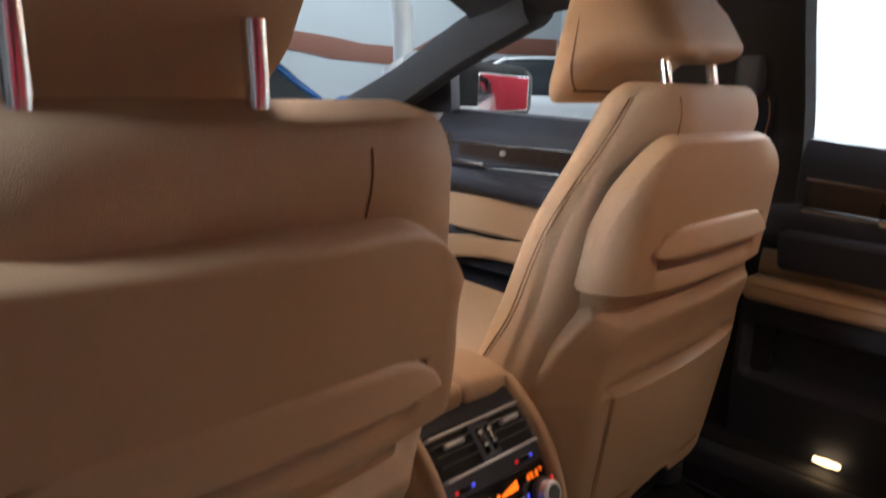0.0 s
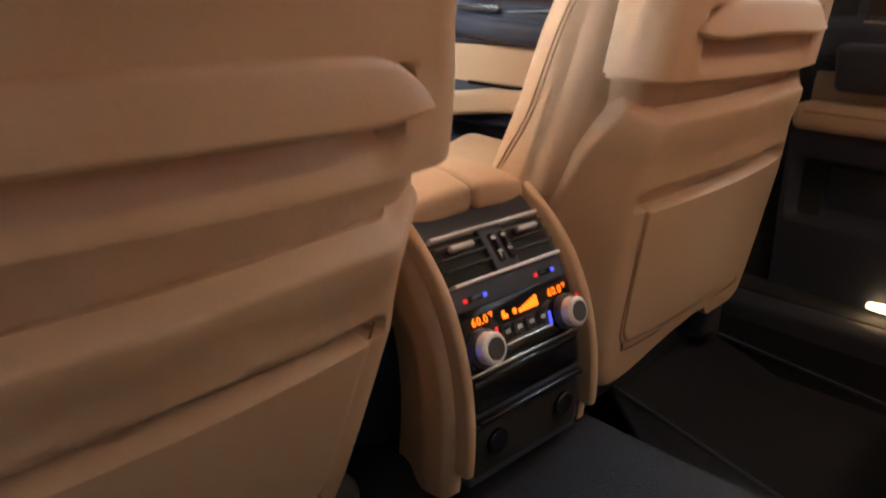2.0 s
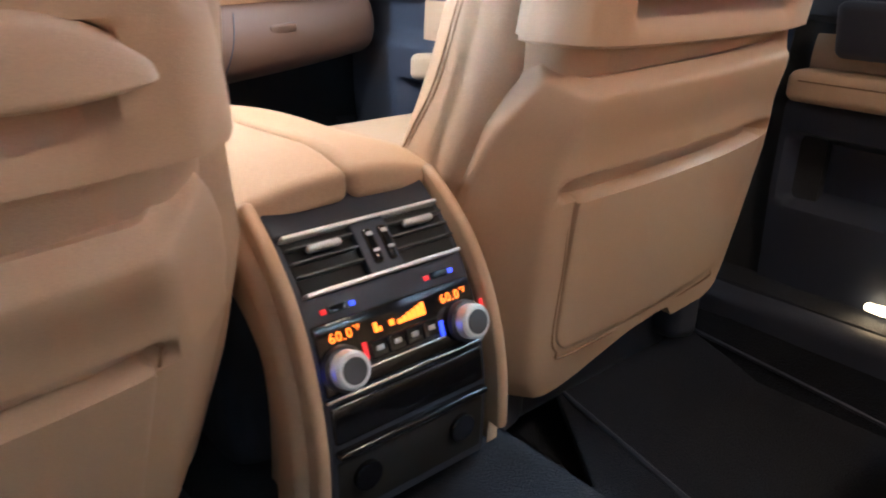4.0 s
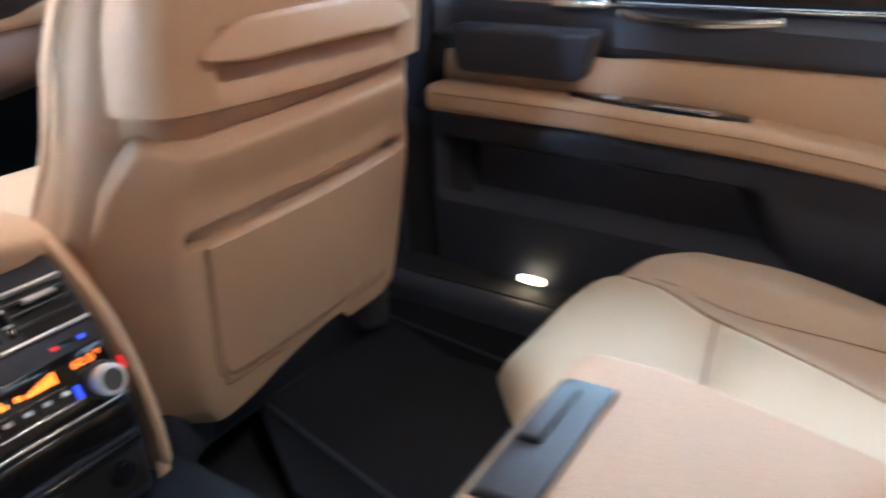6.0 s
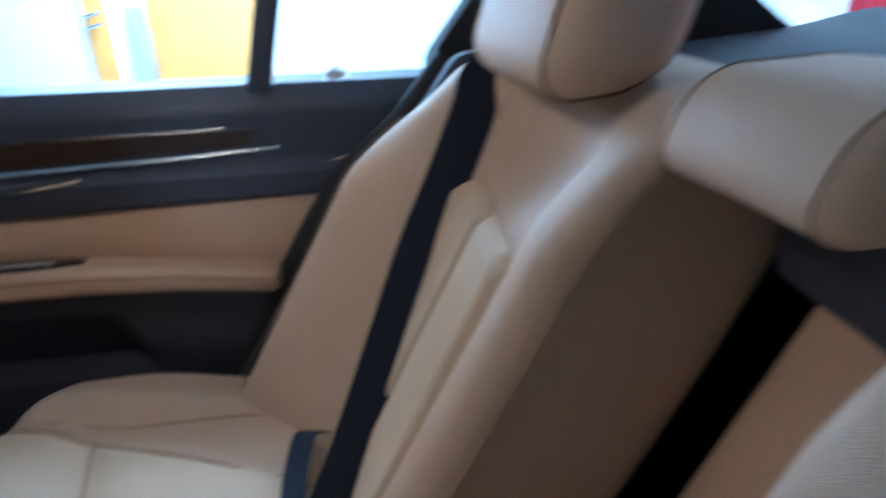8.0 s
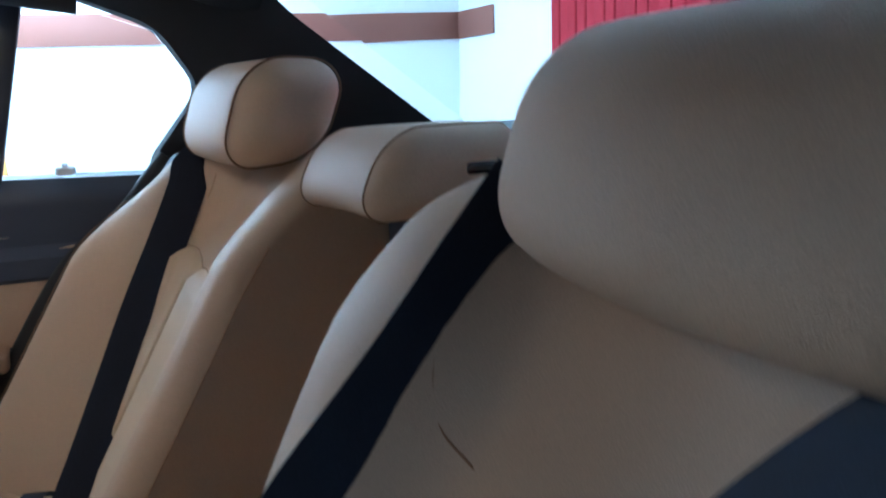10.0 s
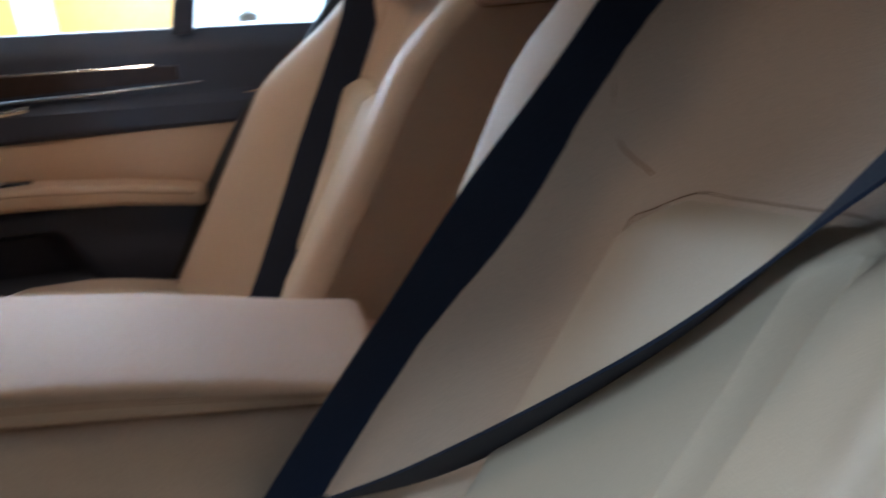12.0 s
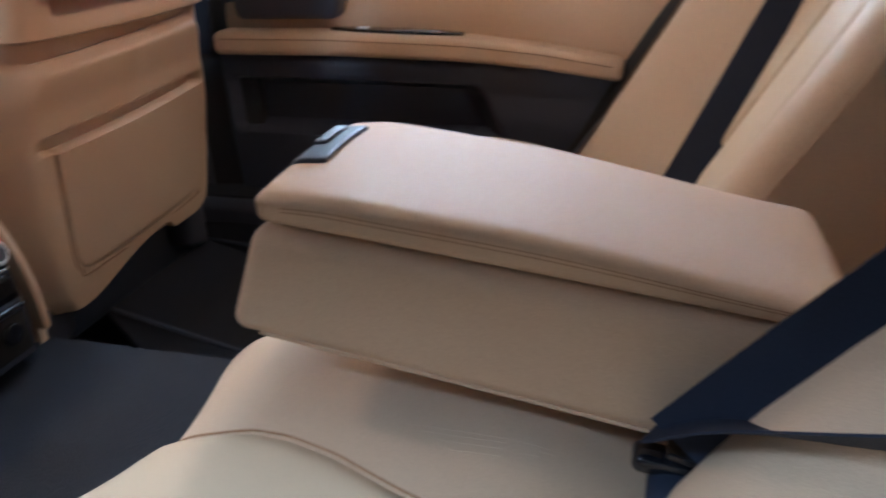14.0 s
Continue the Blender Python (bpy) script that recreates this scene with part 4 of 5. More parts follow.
pad = part("release_pad", rbox((0, 0, 0), (0.112, 0.07, 0.008), 0.003, lambda v: arm_lid(Vector((0.0 + v.x, 0.189 + 0.56 * v.y, 0.0215))) + Vector((0, 0, v.z)) + Vector((0, 0.004, -0.02)) * ease(0.01, 0.035, v.y), k=2, m=(4, 8, 1)), black_soft, lid_top, "black release pad")
part("release_key", rbox((0, 0, 0), (0.06, 0.012, 0.006), 0.0025, lambda v: arm_lid(Vector((0.01 + v.x, 0.19 + v.y, 0.0215))) + Vector((0, 0, v.z + 0.004)), k=2), black_soft, pad)
cavity = thing("armrest_recess", (0, 0.05, 0.55), "dark recess behind the armrest in the rear seat", "seat recess")
part("recess_back", rbox((-0.014, -0.05, 0.72), (0.228, 0.03, 0.44), 0.008, lambda v: Vector((v.x, v.y - 0.62 * v.z, v.z)), k=2, m=(1, 1, 4)), leather, cavity)
part("recess_hatch", rbox((0, -0.135, 0.93), (0.25, 0.06, 0.10), 0.01, k=2), black_soft, cavity)
part("recess_floor", rbox((0, 0.1, 0.53), (0.25, 0.14, 0.02), 0.008, k=2), black_soft, cavity)
chead = thing("middle_headrest", (0, -0.12, 0.95), "low tan leather middle rear headrest", "headrest")


def chr_shape(v):
    return Vector((0.057 + v.x, -0.097 + v.y - 0.014 * v.z / 0.03 + 0.06 * v.x, 1.003 + v.z - 0.004 * (v.x / 0.11) ** 2 - 0.04 * v.x))


mid = part("cushion", rbox((0, 0, 0), (0.22, 0.125, 0.074), 0.031, chr_shape, k=6, m=(6, 3, 1)), seat_leather, chead)
for e in (-1, 1):
    part("piping", tube([chr_shape(Vector((e * 0.08, p, q))) for p, q in loop_on(0.0625, 0.037, 0.031)], 0.0012, 6, 2), thread, mid)
    if e < 0:
        part("release_button", rbox(chr_shape(Vector((-0.106, -0.02, 0.004))), (0.012, 0.03, 0.012), 0.005, k=3), black_gloss, mid, "black release button")
    part("post", tube([(0.036 + e * 0.04, -0.13, 0.955), (0.036 + e * 0.04, -0.13, 0.965), (0.036 + e * 0.04, -0.13, 0.99)], 0.0055, 10, 2), chrome, chead)

# ---- belts ----
belt = thing("seat_belt", (0.4, 0.1, 0.6), "black webbing seat belt across the rear seat", "seat belt", "rear belts")
part("shoulder_webbing", ribbon([(0.505, -0.01, 1.02), (0.497, 0.034, 0.985), (0.487, 0.049, 0.947), (0.472, 0.084, 0.878), (0.455, 0.127, 0.798), (0.40, 0.178, 0.703), (0.34, 0.23, 0.611), (0.27, 0.285, 0.53), (0.23, 0.30, 0.49)], [(0.16, 0.98, 0.09), (0.16, 0.98, 0.2), (0.17, 0.94, 0.31)] + [(0.17, 0.9, 0.41)] * 6, 0.05), black_cloth, belt)
part("lap_webbing", ribbon([(0.478, 0.27, 0.552), (0.455, 0.287, 0.570), (0.37, 0.295, 0.576), (0.28, 0.295, 0.576), (0.19, 0.29, 0.57)], [(0.1, 0.9, 0.1)] * 5, 0.028), black_cloth, belt)
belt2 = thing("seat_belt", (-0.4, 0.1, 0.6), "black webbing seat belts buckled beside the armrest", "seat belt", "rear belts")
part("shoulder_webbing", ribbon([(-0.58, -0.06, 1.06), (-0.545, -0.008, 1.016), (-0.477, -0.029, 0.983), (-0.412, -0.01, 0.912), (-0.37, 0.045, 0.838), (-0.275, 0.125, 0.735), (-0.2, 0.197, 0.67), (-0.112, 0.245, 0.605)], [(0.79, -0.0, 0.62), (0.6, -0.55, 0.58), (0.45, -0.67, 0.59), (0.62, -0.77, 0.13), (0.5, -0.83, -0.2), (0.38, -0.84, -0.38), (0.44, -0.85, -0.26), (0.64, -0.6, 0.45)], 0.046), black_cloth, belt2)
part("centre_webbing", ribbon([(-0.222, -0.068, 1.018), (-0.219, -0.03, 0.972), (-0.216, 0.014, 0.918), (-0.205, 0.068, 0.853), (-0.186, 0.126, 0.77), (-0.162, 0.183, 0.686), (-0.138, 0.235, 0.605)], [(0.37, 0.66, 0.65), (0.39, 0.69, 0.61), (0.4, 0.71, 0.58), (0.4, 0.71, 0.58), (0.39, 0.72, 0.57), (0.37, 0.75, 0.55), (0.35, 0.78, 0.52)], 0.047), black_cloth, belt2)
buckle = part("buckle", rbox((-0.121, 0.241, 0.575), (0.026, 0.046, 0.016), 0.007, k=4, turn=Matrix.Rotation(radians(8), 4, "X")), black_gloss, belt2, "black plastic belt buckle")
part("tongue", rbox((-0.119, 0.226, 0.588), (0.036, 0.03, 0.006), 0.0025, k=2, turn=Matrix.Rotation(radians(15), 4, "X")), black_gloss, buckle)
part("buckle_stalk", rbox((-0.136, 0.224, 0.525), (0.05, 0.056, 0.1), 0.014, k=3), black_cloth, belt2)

# ---- body of the car ----
shell = thing("car_body", (0, 0.8, 0.2), "dark car body with pillars, roof lining and rear shelf", "car body", kind="structure")


def roof(u, v):
    x, y = -0.62 + 1.24 * u, -0.1 + 1.75 * v
    return Vector((x, y, 1.37 - 0.11 * abs(x / 0.62) ** 3.5 - 0.10 * ease(1.2, 1.65, y) - 0.07 * ease(0.2, -0.1, y)))


part("roof_lining", sheet(24, 24, roof, (0, 0, 0.07)), headlining, shell)


def shelf(u, v):
    x, y = -0.66 + 1.32 * u, -0.13 - 0.42 * v
    return Vector((x, y, 0.968 + 0.034 * v + 0.012 * ease(0.7, 1.0, v) - 0.015 * (x / 0.66) ** 2 * v))


# assumed lamp, out of view; warms the rear cabin and seat backs
dome = part("unseen_roof_lamp", rbox((0.3, 0.46, 1.35), (0.16, 0.09, 0.022), 0.008, k=3), black_soft, shell, "housing of an unseen roof lamp")
part("lamp_lens", rbox((0.3, 0.46, 1.335), (0.12, 0.055, 0.006), 0.003, k=2), lamp_glow, dome, "lit warm lens of an unseen roof lamp")
dl = bpy.data.lights.new("unseen_roof_light", "AREA")
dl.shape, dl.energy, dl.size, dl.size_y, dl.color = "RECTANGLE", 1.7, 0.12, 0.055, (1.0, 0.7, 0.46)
do = new("unseen_roof_light", dl)
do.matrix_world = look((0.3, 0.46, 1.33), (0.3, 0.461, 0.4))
tagged(do, "unseen warm lamp assumed over the rear seats", "lamp", kind="structure")
# lamp added out of view to brighten the console lid and front seats
front_dome = part("unseen_roof_lamp", rbox((-0.02, 1.45, 1.318), (0.16, 0.09, 0.03), 0.008, k=3), black_soft, shell, "housing of an unseen roof lamp")
part("lamp_lens", rbox((-0.02, 1.45, 1.30), (0.12, 0.055, 0.006), 0.003, k=2), lamp_glow, front_dome, "lit warm lens of an unseen roof lamp")
fl = bpy.data.lights.new("unseen_roof_light", "AREA")
fl.shape, fl.energy, fl.size, fl.size_y, fl.color = "RECTANGLE", 4.4, 0.12, 0.055, (1.0, 0.78, 0.58)
fo = new("unseen_roof_light", fl)
fo.matrix_world = look((-0.02, 1.45, 1.292), (0.1, 1.451, 0.4))
tagged(fo, "unseen warm lamp added over the front seats", "lamp", kind="structure")
back_shelf = part("rear_shelf", sheet(30, 14, shelf, (0, 0, -0.03)), shelf_cloth, shell, "grey cloth rear shelf")
for x in (0.33, 0.06):
    part("shelf_vent", rbox((x, -0.215, 0.9795), (0.085, 0.05, 0.006), 0.002, k=1), silver, back_shelf)
part("seat_bulkhead", rbox((0, -0.2, 0.72), (1.4, 0.02, 0.5), 0.005, lambda v: Vector((v.x, v.y - 0.5 * v.z, v.z)), k=1, m=(1, 1, 4)), carpet, shell)


def pillar_b(s, wide):
    def f(u, v):
        y, z = 1.005 + wide * u, 0.36 + 0.88 * v
        return Vector((s * (0.735 - 0.012 * math.sin(math.pi * u) - 0.10 * ease(0.95, 1.28, z)), y, z))
    return part("centre_pillar", sheet(8, 24, f, (s * 0.05, 0, 0)), headlining, shell)


pillar_b(1, 0.27)
pillar_b(-1, 0.125)
part("pillar_belt", ribbon([(0.70, 1.07, 1.2), (0.705, 1.075, 1.05), (0.71, 1.08, 0.9), (0.705, 1.1, 0.7)], [(0, 1, 0)] * 4, 0.045), black_cloth, shell)
part("belt_slider", rbox((0.685, 1.09, 1.09), (0.03, 0.05, 0.07), 0.012, k=3), black_soft, shell)
for s in (1, -1):
    # rear side: quarter window frame, rear pillar, and the lining beside the seat
    part("rear_pillar", outline([(s * 0.705, -0.015, 1.08), (s * 0.72, 0.085, 0.955), (s * 0.70, 0.03, 0.90), (s * 0.69, -0.5, 0.93), (s * 0.655, -0.43, 0.98), (s * 0.60, -0.14, 1.19), (s * 0.58, -0.05, 1.28), (s * 0.62, 0.30, 1.28), (s * 0.68, 0.17, 1.225), (s * 0.70, 0.045, 1.178)], (s * 0.06, 0, 0), 0.035, 6), headlining, shell)
    part("roof_rail", tube([(s * 0.655, 0.15, 1.225), (s * 0.64, 0.6, 1.285), (s * 0.635, 1.1, 1.285), (s * 0.645, 1.5, 1.225)], 0.035, 10, 8), headlining, shell)
    part("front_pillar", tube([(s * 0.67, 2.14, 0.94), (s * 0.655, 1.93, 1.025), (s * 0.63, 1.70, 1.135), (s * 0.62, 1.5, 1.22)], 0.075, 14, 8, 0.6), headlining, shell)
    line = [(s * 0.708, 0.42, 0.50), (s * 0.708, 0.375, 0.56), (s * 0.708, 0.30, 0.69), (s * 0.708, 0.215, 0.815), (s * 0.708, 0.12, 0.895), (s * 0.708, 0.05, 0.975)]
    part("door_seal", tube(line, 0.016, 10, 8), rubber, shell)
    part("seat_side_trim", outline([(s * 0.69, 0.40, 0.42), (s * 0.69, 0.41, 0.52), (s * 0.69, 0.29, 0.69), (s * 0.69, 0.20, 0.815), (s * 0.69, 0.11, 0.895), (s * 0.69, 0.04, 0.985), (s * 0.69, -0.4, 0.97), (s * 0.69, -0.4, 0.42)], (-s * 0.03, 0, 0), 0.02), black_soft, shell)
    part("sill", rbox((s * 0.70, 1.0, 0.37), (0.12, 1.9, 0.12), 0.025, k=3), black_soft, shell)
part("window_bar", rbox((0.745, 0.276, 1.09), (0.02, 0.036, 0.29), 0.006, lambda v: Vector((v.x, v.y - 0.25 * v.z, v.z)), k=1), black_soft, shell)
part("left_sill", rbox((-0.80, 0.75, 0.36), (0.06, 2.6, 0.16), 0.02, k=2), black_soft, shell)
part("left_front_door", rbox((-0.80, 1.6, 0.66), (0.06, 1.0, 0.62), 0.02, k=2), black_soft, shell, "plain closed front door")
# the doorway is open; this unseen panel is added to keep light out
part("left_light_block", rbox((-0.80, 0.575, 0.66), (0.06, 1.046, 0.62), 0.02, k=2), black_soft, shell, "unseen panel added to block light from the left")
part("left_rear_side", rbox((-0.80, -0.25, 0.66), (0.06, 0.6, 0.62), 0.02, k=2), black_soft, shell, "plain closed rear side of the car")
part("outer_skin", sheet(12, 12, lambda u, v: Vector((0.885 + 0.03 * math.sin(math.pi * v) - 0.05 * v ** 4, 0.1 + 2.2 * u, 0.16 + 0.77 * v)), (-0.02, 0, 0)), body_paint, shell, "white painted outer flank")
part("floor_pan", rbox((0, 0.9, 0.18), (1.6, 3.4, 0.04), 0.02, k=1), black_soft, shell)


def pane(name, corners, parent):
    ob = part(name, outline(corners, (0.002, 0.001, 0.001)), glass, parent)
    ob.visible_shadow = False
    return ob


pane("rear_side_pane", [(0.765, 0.31, 0.96), (0.765, 1.0, 0.98), (0.66, 1.0, 1.24), (0.66, 0.31, 1.22)], shell)
pane("quarter_pane", [(0.765, 0.28, 0.96), (0.74, 0.09, 0.945), (0.71, -0.01, 1.075), (0.695, 0.05, 1.17), (0.68, 0.2, 1.22), (0.66, 0.26, 1.24)], shell)
pane("front_side_pane", [(0.765, 1.13, 0.975), (0.765, 1.84, 0.965), (0.66, 1.5, 1.22), (0.66, 1.13, 1.24)], shell)
pane("rear_screen", [(-0.64, -0.5, 0.97), (0.64, -0.5, 0.97), (0.56, -0.1, 1.25), (-0.56, -0.1, 1.25)], shell)
pane("windscreen", [(-0.68, 2.3, 0.95), (0.68, 2.3, 0.95), (0.58, 1.55, 1.23), (-0.58, 1.55, 1.23)], shell)
pin = thing("lock_pin", (0.735, 0.202, 0.958), "small lock pin in a white cup standing for light through the sill", "lock pin")
# white colour stands for the light showing through the pin's recess
cup = material("sill_light_white", (0.75, 0.76, 0.76), 0.35, spot=0.03)
part("pin_cup", disc((0.735, 0.202, 0.957), (0, 0, 1), 0.015, 0.012, 20, 0.012), cup, pin)
part("pin_stem", tube([(0.735, 0.202, 0.96), (0.735, 0.202, 0.968), (0.735, 0.202, 0.974)], 0.0045, 10, 2), silver, pin)

# ---- front of the cabin ----
dash = thing("dashboard", (0, 2.1, 0.6), "tan and dark dashboard with glovebox and controls", "dashboard", kind="structure")
part("dash_top", rbox((0, 2.2, 0.89), (1.42, 0.5, 0.1), 0.045, lambda v: Vector((v.x, v.y + 0.05 * (v.x / 0.7) ** 2, v.z)), k=4, m=(10, 4, 1)), black_soft, dash)
part("dash_trim", rbox((0.42, 1.99, 0.825), (0.56, 0.08, 0.05), 0.02, lambda v: Vector((v.x, v.y + 0.06 * (v.x / 0.28) ** 2 * (v.x > 0), v.z)), k=3, m=(10, 1, 1)), wood, dash, "dark walnut dash strip")
part("dash_middle", rbox((0.47, 2.03, 0.80), (0.56, 0.13, 0.05), 0.02, lambda v: Vector((v.x, v.y + 0.05 * (v.x / 0.28) ** 2 * (v.x > 0), v.z + 0.05 * v.x)), k=3, m=(10, 1, 1)), tan_plastic, dash)
part("stack_side", rbox((0.205, 1.985, 0.70), (0.036, 0.12, 0.24), 0.014, lambda v: Vector((v.x + 0.11 * v.z + 0.25 * max(0.0, v.z - 0.05), v.y + 0.12 * v.z, v.z)), k=3, m=(1, 1, 12)), tan_plastic, dash)
brown_soft = material("brown_soft_plastic", (0.15, 0.085, 0.06), 0.5, grain=0.15, scale=900, spot=0.05)


def glove_shape(v):
    """A lid that bellies out, its upper inner corner well rounded and its lower edge rising outwards."""
    u = (v.x + 0.23) / 0.46
    low, high = 0.628 + 0.04 * u, 0.775 + 0.03 * u - 0.03 * ease(0.12, 0.0, u)
    q = (v.z + 0.075) / 0.15
    return Vector((0.455 + v.x, 1.995 + v.y - 0.03 * math.sin(math.pi * q) - 0.02 * (1 - q) + 0.07 * u * u, low + (high - low) * q))


box_door = part("glovebox", rbox((0, 0, 0), (0.46, 0.10, 0.15), 0.035, glove_shape, k=5, m=(12, 1, 8)), brown_soft, dash, "brown glovebox lid")
part("lid_gap", tube([glove_shape(Vector((-0.155 + 0.02 * q, -0.051, 0.06 * q))) for q in (1, 0.6, 0.2, -0.2, -0.6, -1)], 0.0012, 6, 3), black_soft, box_door)
part("glovebox_catch", rbox((0.415, 1.925, 0.735), (0.06, 0.014, 0.018), 0.005, lambda v: Vector((v.x, v.y, v.z + 0.1 * v.x)), k=2), brown_soft, box_door)
stack = part("centre_stack", rbox((0.05, 1.985, 0.71), (0.27, 0.12, 0.30), 0.02, lambda v: Vector((v.x, v.y + 0.12 * v.z, v.z)), k=2), black_gloss, dash)
for i, z in enumerate((0.80, 0.775, 0.755)):
    part("radio_strip", rbox((0.05, 1.922 + 0.12 * (z - 0.71), z), (0.25, 0.012, 0.006), 0.002, k=1), chrome if i == 2 else silver, stack)
dial = part("climate_dial", disc((0.12, 1.92, 0.71), (0, -1, 0.1), 0.015, 0.02, 24, 0.012), silver, stack)
part("dial_light", disc((0.12, 1.899, 0.712), (0, -1, 0.1), 0.005, 0.002, 16), glow("green_mark", (0.1, 0.9, 0.15), 1.5), dial)
part("dial_digits", rbox((0.115, 1.92, 0.736), (0.034, 0.006, 0.009), 0.001, k=1), led_amber, stack)
part("dial_switch", rbox((0.16, 1.918, 0.722), (0.026, 0.014, 0.006), 0.003, k=2), silver, stack)
part("dial_switch", rbox((0.158, 1.917, 0.703), (0.018, 0.014, 0.005), 0.002, k=2), silver, stack)
part("red_mark", rbox((0.147, 1.916, 0.722), (0.004, 0.012, 0.009), 0.001, k=1), led_red, stack)
part("blue_mark", rbox((0.092, 1.92, 0.706), (0.006, 0.006, 0.012), 0.001, k=1), led_blue, stack)
part("footwell", rbox((0.46, 2.16, 0.50), (0.62, 0.05, 0.46), 0.02, lambda v: Vector((v.x, v.y + 0.3 * v.z, v.z)), k=2), carpet, dash)
part("firewall", rbox((0, 2.45, 0.55), (1.5, 0.05, 0.7), 0.01, k=1), carpet, dash)

fdoor = thing("door_2", (DX, 1.6, 0.42), "closed front passenger door, black and tan trim with walnut inlay", "car door", kind="structure")
part("door_panel", sheet(80, 70, lambda u, v: Vector((door_face(1.13 + 0.98 * u, 0.36 + 0.62 * v, True), 1.13 + 0.98 * u, 0.36 + 0.62 * v)), (0.08, 0, 0)), black_soft, fdoor)
part("leather_insert", sheet(24, 8, lambda u, v: Vector((0.722 + 0.006 * v, 1.15 + 0.72 * u, 0.665 + (line_at([(0, 0.145), (0.6, 0.15), (1, 0.125)], u)) * v)), (0.03, 0, 0)), leather, fdoor)
farm = part("armrest", rbox((0.706, 1.5, 0.68), (0.068, 0.72, 0.055), 0.016, lambda v: Vector((v.x, v.y, v.z - 0.03 * ease(0.1, 0.36, v.y))), k=4, m=(1, 14, 1)), leather, fdoor)
part("pull_pocket", rbox((0.69, 1.66, 0.706), (0.03, 0.2, 0.008), 0.003, lambda v: Vector((v.x * (1 - abs(v.y / 0.1) ** 2 * 0.7), v.y, v.z)), k=2, m=(1, 10, 1)), black_gloss, farm)
part("walnut_inlay", sheet(16, 4, lambda u, v: Vector((0.732, 1.2 + 0.6 * u, 0.876 + 0.035 * v)), (0.02, 0, 0)), wood, fdoor, "dark walnut inlay")
part("chrome_line", tube([(0.728, 1.15, 0.868), (0.727, 1.5, 0.862), (0.728, 1.74, 0.852)], 0.004, 8, 8), chrome, fdoor)
part("chrome_line", tube([(0.733, 1.15, 0.92), (0.733, 1.5, 0.914), (0.734, 1.83, 0.903)], 0.003, 8, 8), chrome, fdoor)
part("release_handle", rbox((0.714, 1.76, 0.862), (0.02, 0.12, 0.014), 0.006, k=3), chrome, fdoor, "chrome door release handle")
part("wave_rail", rbox((0.716, 1.5, 0.83), (0.04, 0.7, 0.05), 0.02, lambda v: Vector((v.x, v.y, v.z - 0.02 * math.sin((v.y + 0.35) / 0.7 * math.pi))), k=4, m=(1, 16, 1)), black_soft, fdoor)
part("memory_key", rbox((0.724, 1.655, 0.893), (0.012, 0.012, 0.012), 0.003, k=2), silver, fdoor)
part("mirror_sail", outline([(0.70, 1.80, 0.975), (0.70, 2.02, 0.965), (0.70, 1.81, 1.075)], (0.03, 0, 0), 0.012), black_soft, fdoor)

# wing mirror outside the front window
wing = thing("wing_mirror", (0.92, 1.9, 0.95), "white wing mirror with black rim on the passenger door", "wing mirror")
mface = Matrix.Translation((0.975, 1.885, 1.02)) @ Matrix.Rotation(radians(-24.5), 4, "Z")
hb = rbox((0, 0.035, 0), (0.215, 0.09, 0.155), 0.042, lambda v: Vector((v.x, v.y, v.z * (1 - 0.12 * v.x / 0.11))), k=5)
bmesh.ops.transform(hb, matrix=mface, verts=hb.verts)
housing = part("housing", hb, rubber, wing)
cap = rbox((-0.004, 0.075, 0.0), (0.185, 0.07, 0.135), 0.034, lambda v: Vector((v.x, v.y, v.z * (1 - 0.12 * v.x / 0.11))), k=5)
bmesh.ops.transform(cap, matrix=mface, verts=cap.verts)
part("mirror_cap", cap, body_paint, housing, "white painted mirror cap")
gl = rbox((0.004, -0.0115, 0), (0.15, 0.006, 0.098), 0.003, lambda v: Vector((v.x, v.y, v.z * (1 - 0.12 * v.x / 0.11))), k=2)
bmesh.ops.transform(gl, matrix=mface, verts=gl.verts)
part("mirror_glass", gl, material("mirror_silver", (0.85, 0.86, 0.88), 0.02, 1.0), housing, "mirror glass")
part("mirror_arm", rbox((0.82, 1.92, 0.965), (0.18, 0.07, 0.04), 0.015, k=3), body_paint, wing)

# ---- showroom: what stands outside the car ----
ribs = thing("red_panel", (0.0, -2.85, -0.12), "tall ribbed red panel against the white wall", "wall panel")
for i in range(80):
    x = -3.97 + i * 0.1
    part("rib", rbox((x, -2.83, 1.15), (0.098, 0.05 + 0.012 * (i % 3), 2.5), 0.012, k=2, m=1), band_red, ribs)
wood_door = thing("wooden_door", (5.55, 1.4, -0.12), "honey-coloured wooden door, half glossy, in the white wall", "door")
part("door_leaf", rbox((5.56, 1.16, 0.95), (0.05, 0.84, 2.1), 0.008, k=2), door_wood, wood_door)
leaf2 = thing("wooden_post", (5.55, 1.92, -0.12), "narrow honey-coloured door leaf with a chrome handle", "door leaf")
narrow = part("post_board", rbox((5.56, 1.93, 0.95), (0.05, 0.17, 2.1), 0.008, k=2), door_wood, leaf2)
for z in (0.72, 0.80):
    part("door_handle", tube([(5.53, 1.99, z), (5.49, 1.985, z + 0.005), (5.485, 1.93, z + 0.02), (5.49, 1.88, z + 0.03)], 0.014, 10, 4), chrome, narrow, "chrome lever handle")
carton = thing("grey_panel", (5.5, 1.65, -0.12), "low pale grey board leaning beside the wooden door", "board")
board_grey = material("pale_grey_board", (0.3, 0.27, 0.26), 0.6, spot=0.08, grain=0.1, scale=60)
part("board", rbox((5.52, 1.655, 0.36), (0.04, 0.13, 0.96), 0.006, k=2), board_grey, carton)
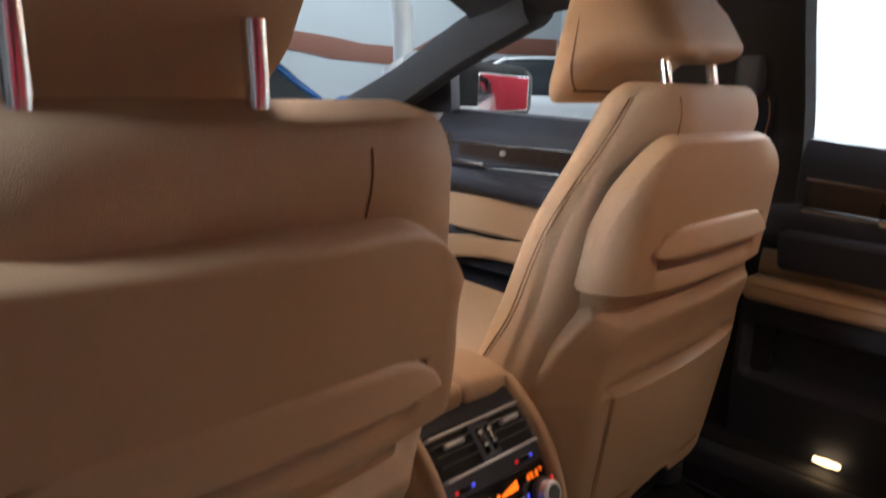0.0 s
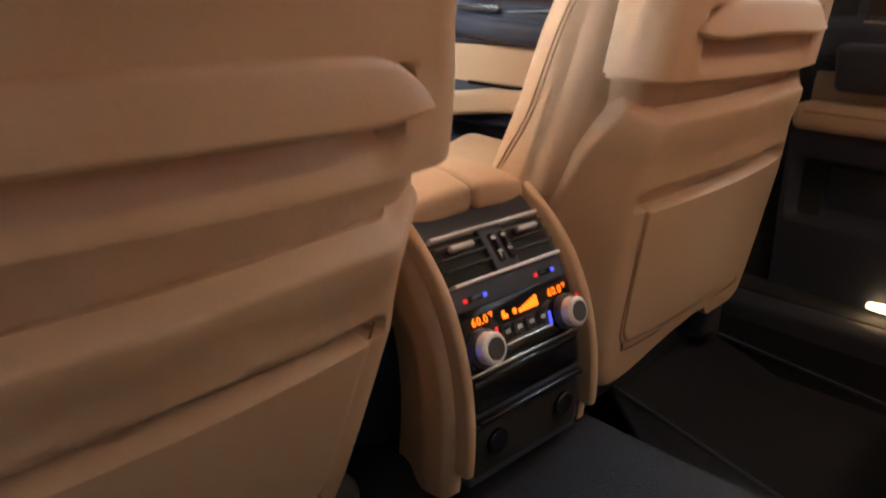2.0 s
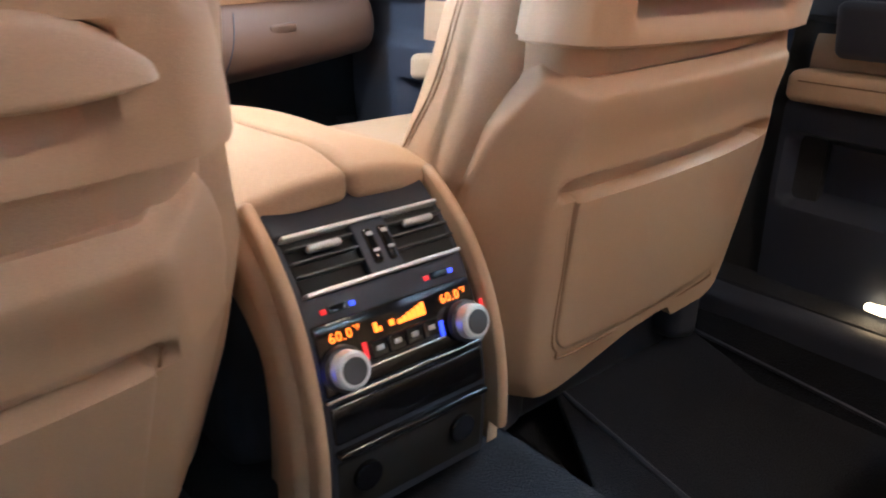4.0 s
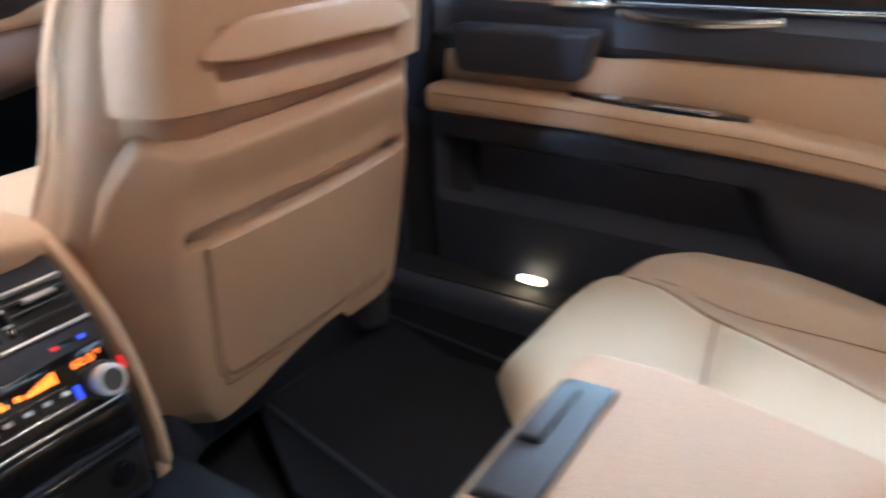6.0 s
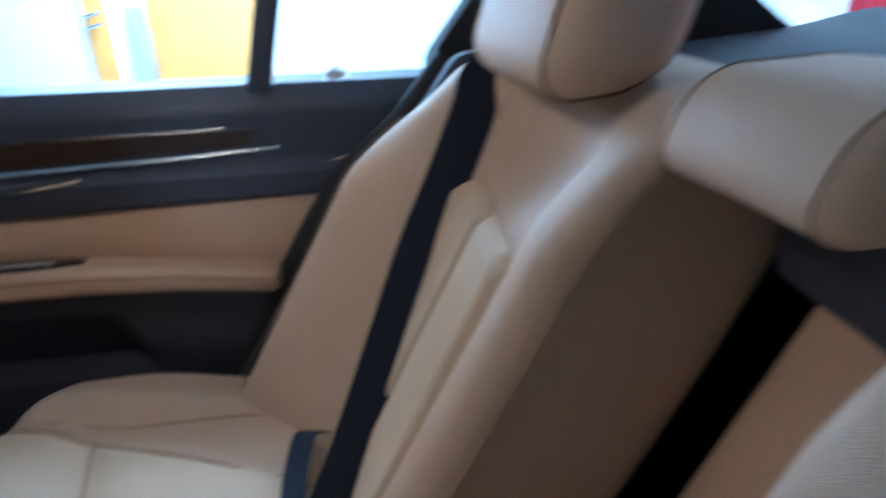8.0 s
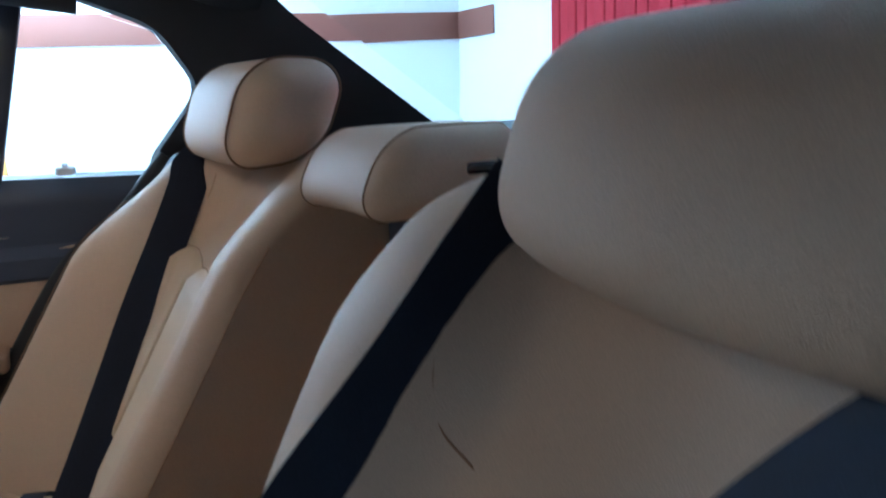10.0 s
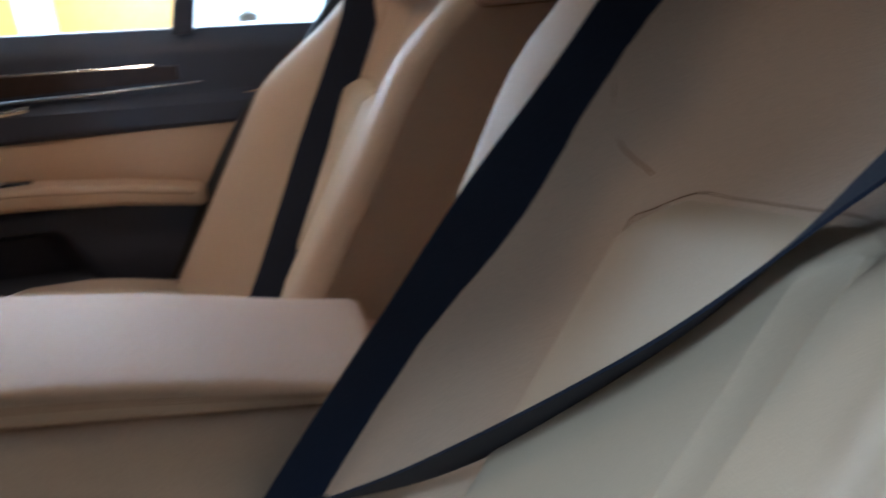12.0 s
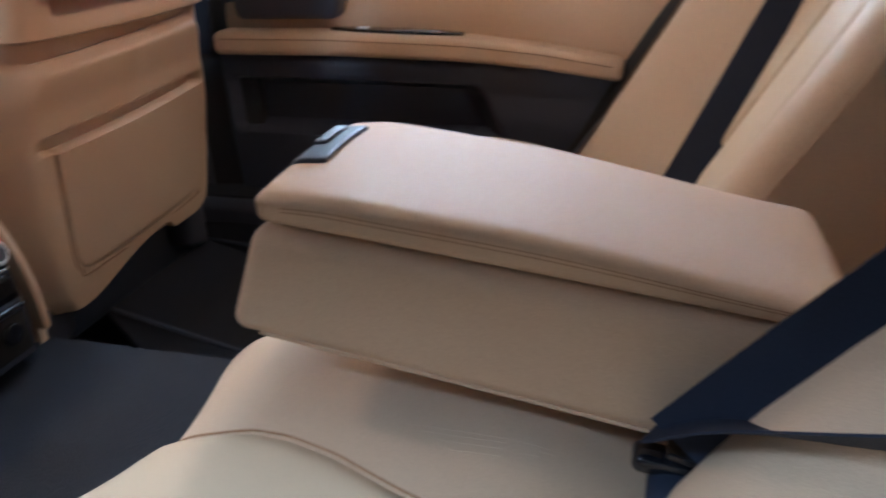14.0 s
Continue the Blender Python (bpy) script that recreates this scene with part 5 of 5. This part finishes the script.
post = thing("column", (4.75, 6.5, -0.12), "round white painted steel column", "column")
part("shaft", tube([(4.75, 6.5, -0.12), (4.75, 6.5, 2.5), (4.75, 6.5, 5.0)], 0.10, 24, 2), wall_white, post)


def parked_car(at, heading, colour, label, low=1.0):
    """A saloon: lofted body, glazed cabin, wheels, lamps; its nose towards +x before it is turned."""
    car = thing("parked_car", at, label, "car", "parked cars")
    paint = material("car_paint", colour, 0.25, coat=1.0, spot=0.02)
    dark = material("dark_glazing", (0.02, 0.025, 0.03), 0.2, spot=0.05)
    m = Matrix.Translation(at) @ Matrix.Rotation(radians(heading), 4, "Z")

    def put(name, bm, mat, parent=None, lab=""):
        bmesh.ops.transform(bm, matrix=m, verts=bm.verts)
        return part(name, bm, mat, parent or car, lab)

    def bodyf(v):
        x = v.x
        top = line_at([(-2.3, 0.92), (-2.0, 1.0), (-1.2, 0.98), (0.9, 0.95), (2.0, 0.78), (2.3, 0.62)], x) * low
        w = line_at([(-2.3, 0.78), (-1.8, 0.92), (1.6, 0.92), (2.3, 0.72)], x)
        q = (v.z + 0.35) / 0.7
        return Vector((x, v.y / 0.9 * w * (1 - 0.06 * q * q), 0.22 + (top - 0.22) * q))

    put("body", rbox((0, 0, 0), (4.6, 1.8, 0.7), 0.12, bodyf, k=4, m=(24, 4, 4)), paint)

    def cab(v):
        q = (v.z + 0.25) / 0.5
        x = v.x * (1 - 0.36 * q) - 0.25
        return Vector((x, v.y * (1 - 0.22 * q), (0.94 + 0.48 * q - 0.05 * q * (v.x / 1.4) ** 2) * low))

    put("glazing", rbox((0, 0, 0), (2.8, 1.62, 0.5), 0.1, cab, k=4, m=(10, 4, 3)), dark)
    roofm = rbox((-0.3, 0, 1.425 * low), (1.35, 1.2, 0.05), 0.024, lambda v: Vector((v.x, v.y, v.z - 0.04 * (v.x / 0.7) ** 2)), k=3, m=(8, 3, 1))
    put("roof", roofm, paint)
    for s in (-1, 1):
        for a, b in (((-1.62, 0.95), (-0.95, 1.4)), ((1.1, 0.95), (0.36, 1.4)), ((-0.3, 0.95), (-0.28, 1.4))):
            put("window_pillar", tube([(a[0], s * 0.79, a[1] * low), ((a[0] + b[0]) / 2, s * 0.73, (a[1] + b[1]) / 2 * low), (b[0], s * 0.63, b[1] * low)], 0.03, 8, 4), paint)
        for x in (-1.4, 1.4):
            tyre = put("wheel", disc((x, s * 0.72, 0.33), (0, s, 0), 0.33, 0.2, 28, 0.2), rubber)
            put("rim", disc((x, s * 0.9, 0.33), (0, s, 0), 0.21, 0.03, 20, 0.05), silver, tyre)
        put("tail_lamp", rbox((-2.24, s * 0.62, 0.84 * low), (0.1, 0.26, 0.1), 0.03, k=3), glow("tail_red", (1.0, 0.03, 0.03), 0.6))
        put("headlamp", rbox((2.16, s * 0.6, 0.66 * low), (0.16, 0.3, 0.1), 0.04, k=3), silver)
    return car


parked_car((2.2, 7.15, -0.12), 178, (0.01, 0.11, 0.35), "metallic blue saloon parked across the showroom", 0.92)
parked_car((7.6, 6.7, -0.12), 115, (0.75, 0.77, 0.8), "white saloon parked beside the wall", 0.98)
parked_car((-4.2, -0.2, -0.12), 80, (0.75, 0.75, 0.77), "white saloon parked behind", 0.98)
